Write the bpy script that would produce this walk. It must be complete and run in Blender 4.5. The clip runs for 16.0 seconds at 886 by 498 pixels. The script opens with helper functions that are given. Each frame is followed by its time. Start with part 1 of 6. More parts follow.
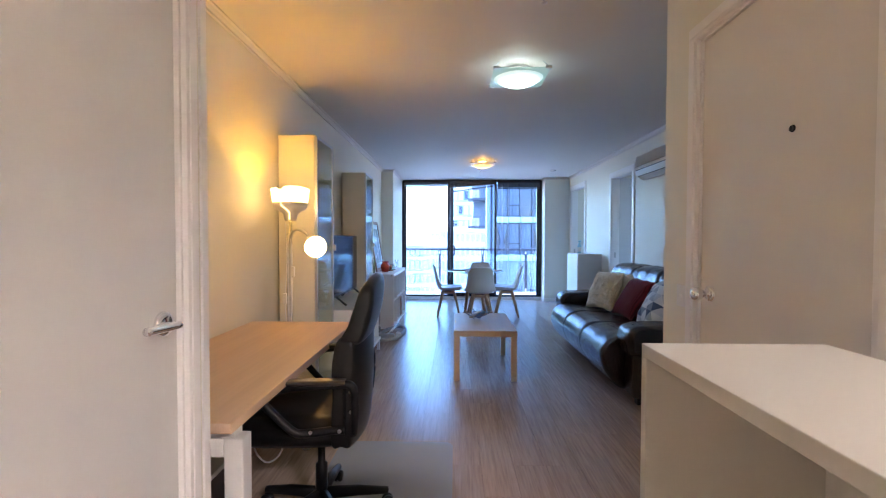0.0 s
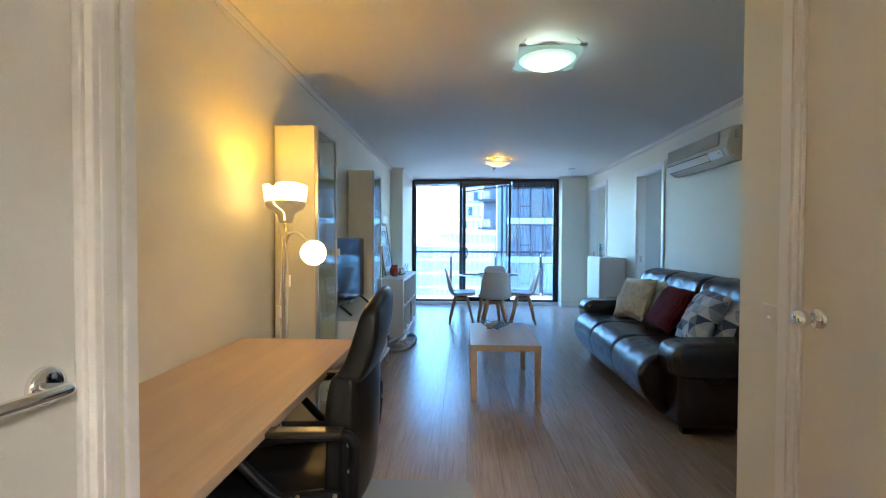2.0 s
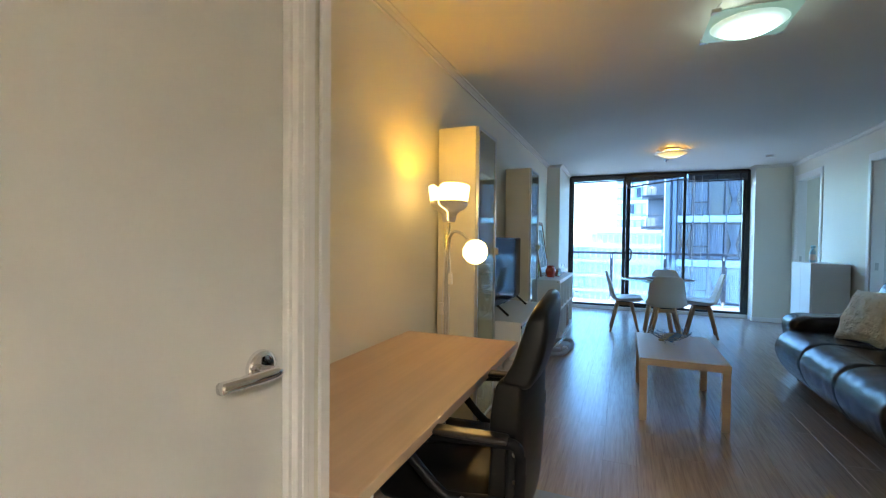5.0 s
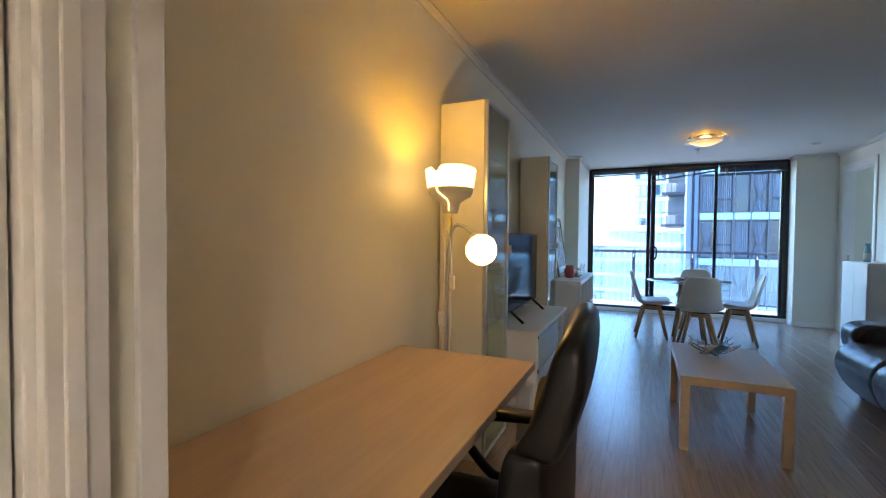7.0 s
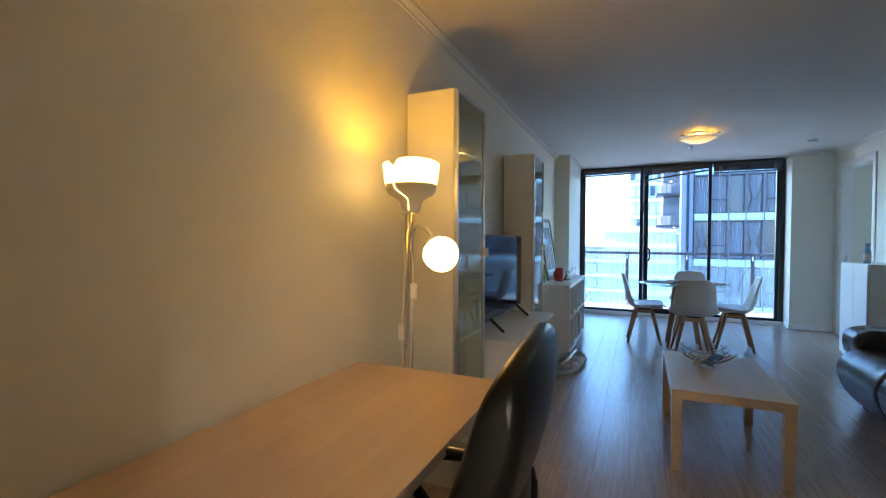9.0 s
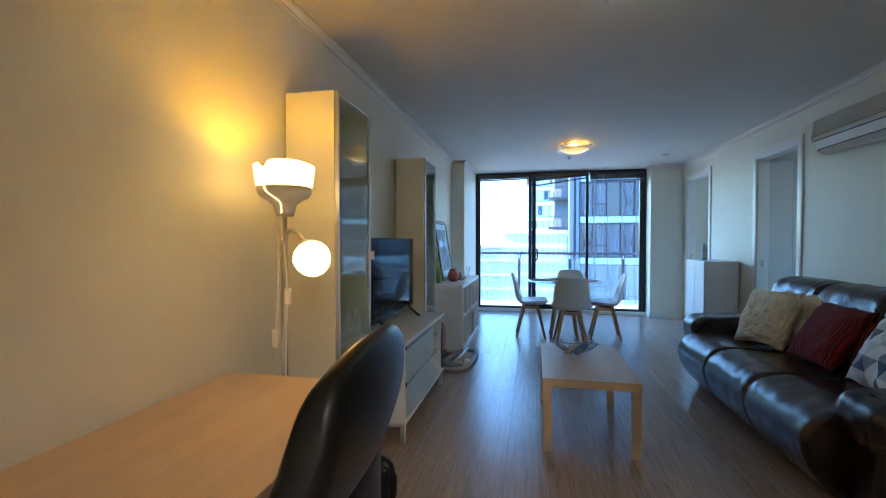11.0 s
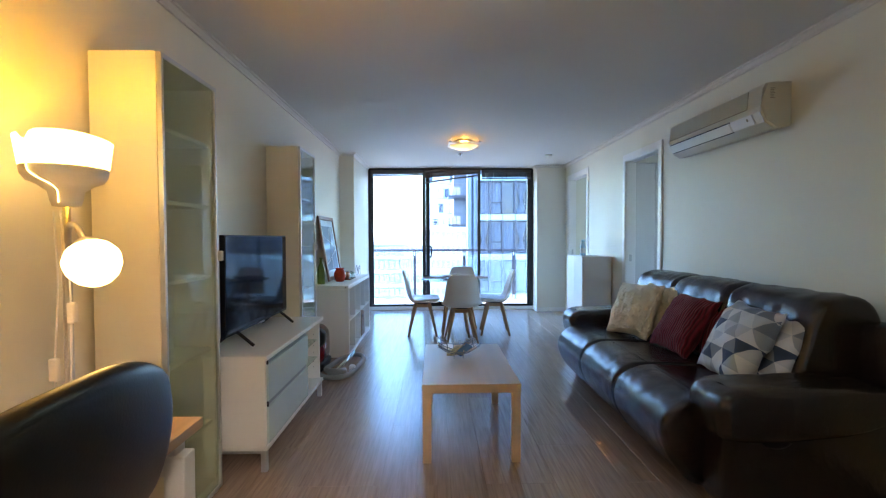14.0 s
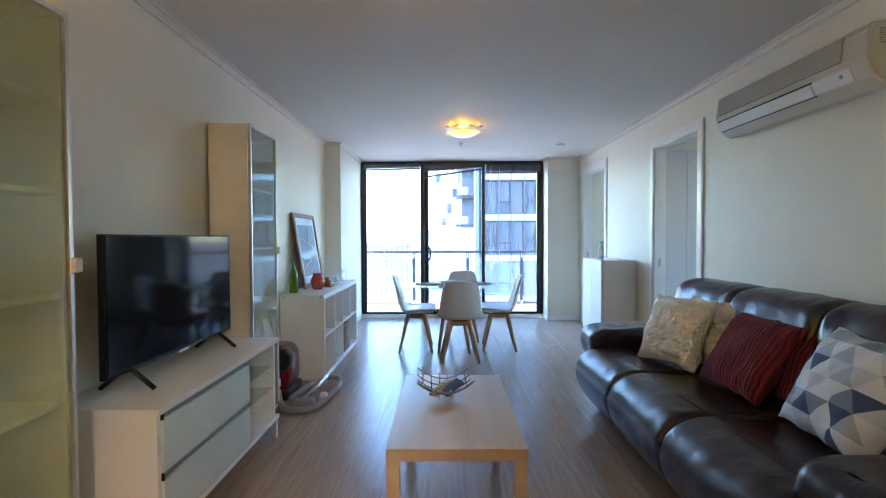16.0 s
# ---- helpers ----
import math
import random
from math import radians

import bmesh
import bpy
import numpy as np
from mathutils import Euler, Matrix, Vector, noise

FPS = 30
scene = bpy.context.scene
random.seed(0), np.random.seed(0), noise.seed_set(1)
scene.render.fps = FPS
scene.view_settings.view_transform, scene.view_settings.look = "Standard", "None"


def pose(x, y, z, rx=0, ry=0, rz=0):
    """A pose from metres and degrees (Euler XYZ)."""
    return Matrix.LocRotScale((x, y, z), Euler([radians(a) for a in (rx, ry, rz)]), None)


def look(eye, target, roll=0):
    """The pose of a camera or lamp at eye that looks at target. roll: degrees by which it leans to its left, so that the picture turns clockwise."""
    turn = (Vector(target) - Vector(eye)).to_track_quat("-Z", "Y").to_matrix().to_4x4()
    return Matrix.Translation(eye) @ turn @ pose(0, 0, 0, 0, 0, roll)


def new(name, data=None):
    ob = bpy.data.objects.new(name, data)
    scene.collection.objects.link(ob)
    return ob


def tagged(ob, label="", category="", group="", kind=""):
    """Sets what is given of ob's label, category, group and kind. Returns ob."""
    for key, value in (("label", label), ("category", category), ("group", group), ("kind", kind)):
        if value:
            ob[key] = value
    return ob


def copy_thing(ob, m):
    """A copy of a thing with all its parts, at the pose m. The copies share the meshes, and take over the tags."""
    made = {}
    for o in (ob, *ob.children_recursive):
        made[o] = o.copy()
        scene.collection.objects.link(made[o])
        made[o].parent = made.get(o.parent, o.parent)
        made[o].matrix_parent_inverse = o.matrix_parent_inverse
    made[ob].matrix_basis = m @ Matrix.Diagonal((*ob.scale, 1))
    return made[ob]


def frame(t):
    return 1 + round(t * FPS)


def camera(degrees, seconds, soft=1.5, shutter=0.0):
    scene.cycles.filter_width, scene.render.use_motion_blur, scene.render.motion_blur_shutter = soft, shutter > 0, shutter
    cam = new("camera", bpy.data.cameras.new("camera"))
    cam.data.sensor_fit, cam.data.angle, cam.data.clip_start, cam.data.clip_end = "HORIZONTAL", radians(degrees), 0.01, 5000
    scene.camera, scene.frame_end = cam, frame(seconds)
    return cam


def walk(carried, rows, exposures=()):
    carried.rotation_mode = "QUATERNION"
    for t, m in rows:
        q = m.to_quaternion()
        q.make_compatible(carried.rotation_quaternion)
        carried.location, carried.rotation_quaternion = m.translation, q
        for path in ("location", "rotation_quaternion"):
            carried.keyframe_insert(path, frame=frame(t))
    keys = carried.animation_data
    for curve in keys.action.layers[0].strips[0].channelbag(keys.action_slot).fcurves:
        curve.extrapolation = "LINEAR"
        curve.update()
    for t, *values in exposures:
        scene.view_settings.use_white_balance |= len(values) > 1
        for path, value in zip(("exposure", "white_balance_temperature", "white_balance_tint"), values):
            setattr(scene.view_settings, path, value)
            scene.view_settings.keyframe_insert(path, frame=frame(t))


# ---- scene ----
cam = camera(90.9, 16.0, soft=1.2)
PATH = [
    (0, (0.135, 0.194, 1.263), (0.083, 2.193, 1.217), 0.1),
    (0.5, (0.159, 0.304, 1.282), (0.097, 2.303, 1.237), 0.2),
    (1, (0.136, 0.411, 1.282), (0.067, 2.409, 1.24), 0.2),
    (1.5, (0.104, 0.513, 1.283), (0.024, 2.511, 1.24), 0.3),
    (2, (0.073, 0.583, 1.282), (-0.021, 2.581, 1.241), 0.2),
    (2.5, (0.066, 0.613, 1.282), (-0.086, 2.606, 1.243), 0.2),
    (3, (0.053, 0.624, 1.283), (-0.238, 2.602, 1.244), 0.3),
    (3.5, (0.038, 0.632, 1.28), (-0.378, 2.588, 1.241), 0.3),
    (4, (0.017, 0.626, 1.288), (-0.533, 2.549, 1.247), 0.5),
    (4.5, (0.005, 0.615, 1.29), (-0.661, 2.501, 1.246), 0.6),
    (5, (0.008, 0.646, 1.281), (-0.755, 2.494, 1.233), 0.6),
    (5.2, (-0.005, 0.688, 1.272), (-0.784, 2.529, 1.218), 0.7),
    (7.5, (-0.105, 1.192, 1.264), (-0.937, 3.01, 1.212), 0.4),
    (8, (-0.094, 1.288, 1.262), (-0.933, 3.103, 1.214), 0.3),
    (8.2, (-0.085, 1.316, 1.265), (-0.925, 3.131, 1.217), 0.3),
    (10.3, (0.017, 1.367, 1.272), (-0.59, 3.272, 1.231), 0.1),
    (10.5, (0.035, 1.365, 1.275), (-0.519, 3.286, 1.234), 0.1),
    (11, (0.072, 1.361, 1.278), (-0.333, 3.319, 1.239), -0.0),
    (11.5, (0.107, 1.345, 1.285), (-0.16, 3.327, 1.246), -0.1),
    (12, (0.139, 1.328, 1.289), (0.018, 3.323, 1.25), -0.1),
    (12.5, (0.161, 1.313, 1.291), (0.158, 3.313, 1.252), -0.1),
    (13, (0.14, 1.335, 1.293), (0.177, 3.334, 1.252), -0.1),
    (13.5, (0.158, 1.455, 1.29), (0.2, 3.454, 1.242), -0.1),
    (14, (0.21, 1.609, 1.278), (0.246, 3.608, 1.225), -0.2),
    (14.5, (0.234, 1.804, 1.279), (0.263, 3.803, 1.222), -0.1),
    (15, (0.256, 2.011, 1.276), (0.275, 4.01, 1.22), -0.2),
    (15.5, (0.305, 2.191, 1.277), (0.312, 4.19, 1.223), -0.2),
    (16, (0.365, 2.353, 1.276), (0.36, 4.353, 1.226), -0.2),
]
EXPOSURES = [(0.0, 3.76, 6250, 27), (1.0, 3.76, 6350, 20), (2.0, 3.76, 6250, 11), (3.0, 3.70, 6350, 9), (4.0, 3.58, 6450, 8), (5.2, 3.42, 6450, 9), (7.5, 3.20, 7050, 18), (8.2, 3.20, 7050, 18), (10.5, 3.22, 6550, 13), (11.5, 3.36, 6550, 13), (13.0, 3.70, 6800, 16), (14.0, 3.86, 7300, 20), (16.0, 4.04, 7800, 22)]
walk(cam, [(t, look(eye, target, roll)) for t, eye, target, roll in PATH], EXPOSURES)

# ---- daylight ----
SUN = Vector((-0.86, -0.05, 0.5)).normalized()
world = bpy.data.worlds.new("sky")
scene.world = world
world.use_nodes = True
wn = world.node_tree.nodes
sky = wn.new("ShaderNodeTexSky")
sky.sky_type, sky.sun_disc = "NISHITA", False
sky.sun_elevation, sky.sun_rotation = math.asin(SUN.z), math.atan2(SUN.x, SUN.y)
sky.air_density, sky.dust_density, sky.ozone_density = 1.3, 0.4, 2.0
wn["Background"].inputs["Strength"].default_value = 0.15
tint = wn.new("ShaderNodeMixRGB")
tint.blend_type = "MULTIPLY"
tint.inputs[0].default_value, tint.inputs[2].default_value = 1.0, (0.57, 0.92, 1.38, 1)
world.node_tree.links.new(sky.outputs[0], tint.inputs[1])
world.node_tree.links.new(tint.outputs[0], wn["Background"].inputs["Color"])
sun = new("sun", bpy.data.lights.new("sun", "SUN"))
sun.data.energy, sun.data.angle, sun.data.color = 2.8, radians(0.5), (1.0, 0.95, 0.88)
sun.matrix_world = look(SUN * 50, (0, 0, 0))


def point_lamp(name, at, watts, colour, radius):
    ob = new(name, bpy.data.lights.new(name, "POINT"))
    ob.data.energy, ob.data.color, ob.data.shadow_soft_size = watts, colour, radius
    ob.location = at
    return ob


WARM, COOL = (1.0, 0.62, 0.25), (0.80, 1.0, 0.93)
point_lamp("floor_lamp_bulb", (-0.915, 2.965, 1.512), 0.62, (1.0, 0.48, 0.02), 0.018)
point_lamp("globe_bulb", (-0.645, 2.73, 1.155), 0.075, (1.0, 0.49, 0.07), 0.03)
point_lamp("ceiling_bulb_cool", (0.60, 3.42, 2.466), 0.30, COOL, 0.014)
point_lamp("ceiling_bulb_warm", (0.58, 7.15, 2.466), 0.55, (1.0, 0.52, 0.09), 0.014)
# unseen lamp added behind the hallway to brighten its door
point_lamp("hall_fill_bulb", (1.55, -1.15, 2.466), 1.2, (1.0, 0.90, 0.76), 0.014)


# ---- materials ----
def mat(name, col, rough=0.5, metal=0.0, var=0.05, scale=3.0, bump=0.04, bscale=180.0, stretch=(1, 1, 1), spec=0.5, coat=0.0, rvar=0.08, sheen=0.0, depth=0.002, crease=0.0):
    m = bpy.data.materials.new(name)
    m.use_nodes = True
    nt = m.node_tree
    n, l = nt.nodes, nt.links
    b = n["Principled BSDF"]
    co = n.new("ShaderNodeTexCoord")
    mp = n.new("ShaderNodeMapping")
    mp.inputs["Scale"].default_value = stretch
    l.new(co.outputs["Object"], mp.inputs["Vector"])
    big, fine = n.new("ShaderNodeTexNoise"), n.new("ShaderNodeTexNoise")
    big.inputs["Scale"].default_value, big.inputs["Detail"].default_value = scale, 3
    fine.inputs["Scale"].default_value, fine.inputs["Detail"].default_value = bscale, 2
    for t in (big, fine):
        l.new(mp.outputs[0], t.inputs["Vector"])
    add = n.new("ShaderNodeMath")
    add.operation = "MULTIPLY_ADD"
    add.inputs[1].default_value = 0.35
    l.new(fine.outputs[0], add.inputs[0])
    half = n.new("ShaderNodeMath")
    half.operation = "MULTIPLY"
    half.inputs[1].default_value = 0.65
    l.new(big.outputs[0], half.inputs[0])
    l.new(half.outputs[0], add.inputs[2])
    ramp = n.new("ShaderNodeValToRGB")
    e = ramp.color_ramp.elements
    e[0].position, e[1].position = 0.3, 0.7
    e[0].color = (*[max(0.0, c * (1 - var)) for c in col], 1)
    e[1].color = (*[min(1.0, c * (1 + var)) for c in col], 1)
    l.new(add.outputs[0], ramp.inputs[0])
    l.new(ramp.outputs[0], b.inputs["Base Color"])
    rr = n.new("ShaderNodeMapRange")
    rr.inputs["To Min"].default_value, rr.inputs["To Max"].default_value = max(0.0, rough - rvar), min(1.0, rough + rvar)
    l.new(add.outputs[0], rr.inputs["Value"])
    l.new(rr.outputs[0], b.inputs["Roughness"])
    b.inputs["Metallic"].default_value = metal
    b.inputs["Specular IOR Level"].default_value = spec
    b.inputs["Coat Weight"].default_value = coat
    b.inputs["Sheen Weight"].default_value = sheen
    if bump:
        bp = n.new("ShaderNodeBump")
        bp.inputs["Strength"].default_value, bp.inputs["Distance"].default_value = bump, depth
        l.new(fine.outputs[0], bp.inputs["Height"])
        if crease:
            cr = n.new("ShaderNodeTexNoise")
            cr.inputs["Scale"].default_value, cr.inputs["Detail"].default_value, cr.inputs["Distortion"].default_value = 22, 4, 0.8
            cm = n.new("ShaderNodeMapping")
            cm.inputs["Scale"].default_value = (1.0, 2.6, 0.8)
            l.new(co.outputs["Object"], cm.inputs["Vector"])
            l.new(cm.outputs[0], cr.inputs["Vector"])
            b2 = n.new("ShaderNodeBump")
            b2.inputs["Strength"].default_value, b2.inputs["Distance"].default_value = crease, 0.012
            l.new(cr.outputs[0], b2.inputs["Height"])
            l.new(b2.outputs[0], bp.inputs["Normal"])
        l.new(bp.outputs[0], b.inputs["Normal"])
    return m


def wood(name, light, dark, rough=0.4, along="y", grain=26.0, per_object=False, coat=0.0, contrast=1.0, relief=0.12):
    """Straight-grained wood; the grain runs along one axis of the object."""
    m = mat(name, light, rough, rvar=0.02)
    nt = m.node_tree
    n, l = nt.nodes, nt.links
    b = n["Principled BSDF"]
    for link in list(b.inputs["Base Color"].links):
        l.remove(link)
    co = n.new("ShaderNodeTexCoord")
    mp = n.new("ShaderNodeMapping")
    mp.inputs["Scale"].default_value = {"x": (0.05, 1, 1), "y": (1, 0.05, 1), "z": (1, 1, 0.05)}[along]
    src = co.outputs["Object"]
    if per_object:
        info = n.new("ShaderNodeObjectInfo")
        sc = n.new("ShaderNodeVectorMath")
        sc.operation = "MULTIPLY_ADD"
        comb = n.new("ShaderNodeCombineXYZ")
        for i in range(3):
            l.new(info.outputs["Random"], comb.inputs[i])
        sc.inputs[1].default_value = (37.0, 91.0, 17.0)
        l.new(comb.outputs[0], sc.inputs[0])
        l.new(src, sc.inputs[2])
        src = sc.outputs[0]
    l.new(src, mp.inputs["Vector"])
    t1, t2 = n.new("ShaderNodeTexNoise"), n.new("ShaderNodeTexNoise")
    t1.inputs["Scale"].default_value, t1.inputs["Detail"].default_value, t1.inputs["Distortion"].default_value = grain, 5, 0.6
    t2.inputs["Scale"].default_value, t2.inputs["Detail"].default_value = grain * 0.22 if not per_object else grain * 0.55, 2
    l.new(mp.outputs[0], t1.inputs["Vector"])
    l.new(mp.outputs[0], t2.inputs["Vector"])
    mx = n.new("ShaderNodeMath")
    mx.operation = "ADD"
    l.new(t1.outputs[0], mx.inputs[0])
    l.new(t2.outputs[0], mx.inputs[1])
    value = mx.outputs[0]
    if per_object:
        ad = n.new("ShaderNodeMath")
        ad.operation = "MULTIPLY_ADD"
        ad.inputs[1].default_value = 0.035
        l.new(info.outputs["Random"], ad.inputs[0])
        l.new(value, ad.inputs[2])
        sb = n.new("ShaderNodeMath")
        sb.operation = "SUBTRACT"
        sb.inputs[1].default_value = 0.0175
        l.new(ad.outputs[0], sb.inputs[0])
        value = sb.outputs[0]
    rp = n.new("ShaderNodeValToRGB")
    e = rp.color_ramp.elements
    e[0].position, e[1].position = 0.5 - 0.16 / contrast, 0.5 + 0.16 / contrast
    e[0].color, e[1].color = (*dark, 1), (*light, 1)
    hf = n.new("ShaderNodeMath")
    hf.operation = "MULTIPLY"
    hf.inputs[1].default_value = 0.5
    l.new(value, hf.inputs[0])
    l.new(hf.outputs[0], rp.inputs[0])
    l.new(rp.outputs[0], b.inputs["Base Color"])
    bp = n.new("ShaderNodeBump")
    bp.inputs["Strength"].default_value, bp.inputs["Distance"].default_value = relief, 0.0015
    l.new(t1.outputs[0], bp.inputs["Height"])
    l.new(bp.outputs[0], b.inputs["Normal"])
    b.inputs["Coat Weight"].default_value = coat
    return m


def glass(name, tint=(0.95, 0.98, 0.97), clear=0.9, rough=0.0, milk=False):
    """A thin pane: mostly clear, with a Fresnel-driven gloss."""
    m = bpy.data.materials.new(name)
    m.use_nodes = True
    nt = m.node_tree
    n, l = nt.nodes, nt.links
    n.remove(n["Principled BSDF"])
    tr, df, gl = n.new("ShaderNodeBsdfTransparent"), n.new("ShaderNodeBsdfDiffuse" if milk else "ShaderNodeBsdfTranslucent"), n.new("ShaderNodeBsdfGlossy")
    tr.inputs[0].default_value = (*tint, 1)
    df.inputs[0].default_value = (*tint, 1)
    gl.inputs["Roughness"].default_value = max(rough, 0.01)
    a, c = n.new("ShaderNodeMixShader"), n.new("ShaderNodeMixShader")
    a.inputs[0].default_value = clear
    l.new(df.outputs[0], a.inputs[1])
    l.new(tr.outputs[0], a.inputs[2])
    lw, pw, ma = n.new("ShaderNodeLayerWeight"), n.new("ShaderNodeMath"), n.new("ShaderNodeMath")
    lw.inputs[0].default_value = 0.5
    pw.operation, pw.inputs[1].default_value = "POWER", 5.0
    ma.operation, ma.inputs[1].default_value, ma.inputs[2].default_value = "MULTIPLY_ADD", 0.9, 0.055
    l.new(lw.outputs["Facing"], pw.inputs[0])
    l.new(pw.outputs[0], ma.inputs[0])
    l.new(ma.outputs[0], c.inputs[0])
    l.new(a.outputs[0], c.inputs[1])
    l.new(gl.outputs[0], c.inputs[2])
    l.new(c.outputs[0], n["Material Output"].inputs[0])
    return m


def glow(name, col, strength, base=(0.85, 0.85, 0.82)):
    m = mat(name, base, 0.35, bump=0)
    b = m.node_tree.nodes["Principled BSDF"]
    b.inputs["Emission Color"].default_value = (*col, 1)
    b.inputs["Emission Strength"].default_value = strength
    return m


WALL = mat("wall_paint", (0.75, 0.72, 0.615), 0.55, var=0.03, scale=0.8, bump=0.10, bscale=260, depth=0.001)
CEIL = mat("ceiling_paint", (0.68, 0.65, 0.60), 0.7, var=0.03, scale=0.7, bump=0.06, bscale=220, depth=0.001)
GLOSS_WHITE = mat("gloss_trim_paint", (0.82, 0.80, 0.77), 0.30, var=0.02, scale=2, bump=0, rvar=0.03)
DOOR_WHITE = mat("door_paint", (0.70, 0.69, 0.655), 0.34, var=0.02, scale=1.2, bump=0, rvar=0.03)
ENTRY_PAINT = mat("entry_door_paint", (0.72, 0.69, 0.63), 0.30, var=0.02, scale=1.2, bump=0, rvar=0.03)
MELAMINE = mat("white_melamine", (0.78, 0.775, 0.75), 0.34, var=0.02, scale=2, bump=0.03, bscale=240)
MELAMINE_EDGE = mat("cream_melamine", (0.76, 0.72, 0.59), 0.36, var=0.03, scale=2, bump=0.03, bscale=240)
BEECH = wood("beech_veneer", (0.68, 0.475, 0.315), (0.57, 0.385, 0.245), 0.34, "y", 44, contrast=0.85)
BIRCH = wood("birch_effect_foil", (0.66, 0.50, 0.34), (0.55, 0.40, 0.26), 0.33, "y", 24, contrast=0.8)
OAK_LEG = wood("beech_leg_wood", (0.58, 0.33, 0.17), (0.47, 0.25, 0.12), 0.42, "z", 40)
FLOOR_WOOD = wood("grey_oak_plank", (0.45, 0.325, 0.25), (0.31, 0.22, 0.165), 0.25, "y", 105, per_object=True, contrast=1.05, relief=0.22)
FLOOR_WOOD.node_tree.nodes["Principled BSDF"].inputs["Specular IOR Level"].default_value = 0.75
FRAME_WOOD = wood("dark_frame_wood", (0.27, 0.12, 0.06), (0.18, 0.075, 0.04), 0.4, "z", 40)
LEATHER = mat("dark_brown_leather", (0.019, 0.010, 0.0105), 0.245, var=0.25, scale=5, bump=0.5, bscale=150, spec=0.62, rvar=0.05, depth=0.0018, crease=0.20)
BLACK_LEATHER = mat("black_office_leather", (0.005, 0.005, 0.0055), 0.36, var=0.2, scale=6, bump=0.10, bscale=220, spec=0.38, rvar=0.1)
# browner than the black arms: the lamp's reflection is put into the colour
ARM_PAD = mat("lamplit_arm_pad", (0.030, 0.024, 0.020), 0.32, var=0.15, scale=8, bump=0.12, bscale=240, spec=0.6)
BLACK_PLASTIC = mat("black_plastic", (0.007, 0.007, 0.008), 0.42, var=0.15, scale=6, bump=0.1, bscale=260, spec=0.25)
SCREEN = mat("black_screen_glass", (0.003, 0.004, 0.0065), 0.07, var=0.1, bump=0, spec=0.12, rvar=0.01)
CHROME = mat("chrome", (0.82, 0.82, 0.83), 0.09, 1.0, var=0.02, bump=0, rvar=0.03)
STEEL = mat("brushed_steel", (0.55, 0.54, 0.52), 0.32, 1.0, var=0.06, scale=20, bump=0.06)
ALU = mat("satin_aluminium", (0.62, 0.63, 0.63), 0.36, 0.9, var=0.05, scale=8, bump=0.04)
WINDOW_BLACK = mat("black_anodised_aluminium", (0.018, 0.019, 0.021), 0.35, 0.4, var=0.12, scale=5, bump=0.05)
RAIL_GREY = mat("grey_painted_rail", (0.04, 0.05, 0.075), 0.45, 0.3, var=0.1, scale=6, bump=0.05)
CLEAR = glass("window_glass", (0.97, 0.985, 0.985), 0.995)
CAB_GLASS = glass("cabinet_glass", (0.90, 0.93, 0.80), 0.74, 0.03, True)
CAB_GLASS.node_tree.nodes["Diffuse BSDF"].inputs[0].default_value = (0.60, 0.64, 0.46, 1)
CAB_CLEAR = glass("clear_cabinet_glass", (0.86, 0.90, 0.84), 0.86, 0.01, True)
TABLE_GLASS = glass("table_glass", (0.84, 0.94, 0.90), 0.98)
RAIL_GLASS = glass("balustrade_glass", (0.88, 0.97, 0.98), 0.92)
FROSTED = mat("frosted_drawer_glass", (0.58, 0.68, 0.655), 0.22, var=0.03, bump=0, coat=0.3)
SHELL_WHITE = mat("white_chair_shell", (0.72, 0.73, 0.73), 0.36, var=0.02, scale=4, bump=0.02)
BLIND = mat("dark_blind_slat", (0.05, 0.05, 0.055), 0.4, var=0.15, scale=6, bump=0.03)
PLASTIC_WHITE = mat("white_plastic", (0.74, 0.73, 0.70), 0.4, var=0.03, scale=4, bump=0.02)
PLASTIC_CREAM = mat("aged_cream_plastic", (0.66, 0.63, 0.54), 0.42, var=0.05, scale=4, bump=0.02)
GRILLE = mat("grille_grey", (0.34, 0.30, 0.23), 0.5, var=0.1, scale=6)
LAMP_GREY = mat("lamp_grey_plastic", (0.66, 0.63, 0.58), 0.4, var=0.04, scale=5, bump=0.02)
CORD_WHITE = mat("white_cord", (0.70, 0.69, 0.66), 0.5)


# the bookcase's dimness is put into this darker colour, offsetting the added lamp
BOOKCASE_BOARD = mat("toned_down_melamine", (0.47, 0.44, 0.37), 0.42, var=0.03, scale=2, bump=0.03, bscale=240)


# ---- mesh helpers ----
def box(bm, x0, x1, y0, y1, z0, z1, bev=0.0, seg=2):
    r = bmesh.ops.create_cube(bm, size=1.0)["verts"]
    for v in r:
        v.co = Vector(((x0 + x1) / 2 + v.co.x * (x1 - x0), (y0 + y1) / 2 + v.co.y * (y1 - y0), (z0 + z1) / 2 + v.co.z * (z1 - z0)))
    if bev:
        es = list({e for v in r for e in v.link_edges})
        bmesh.ops.bevel(bm, geom=es, offset=bev, segments=seg, affect="EDGES", profile=0.5)
    return bm


def boxes(*rows, bev=0.0):
    bm = bmesh.new()
    for r in rows:
        box(bm, *r, bev=bev)
    return bm


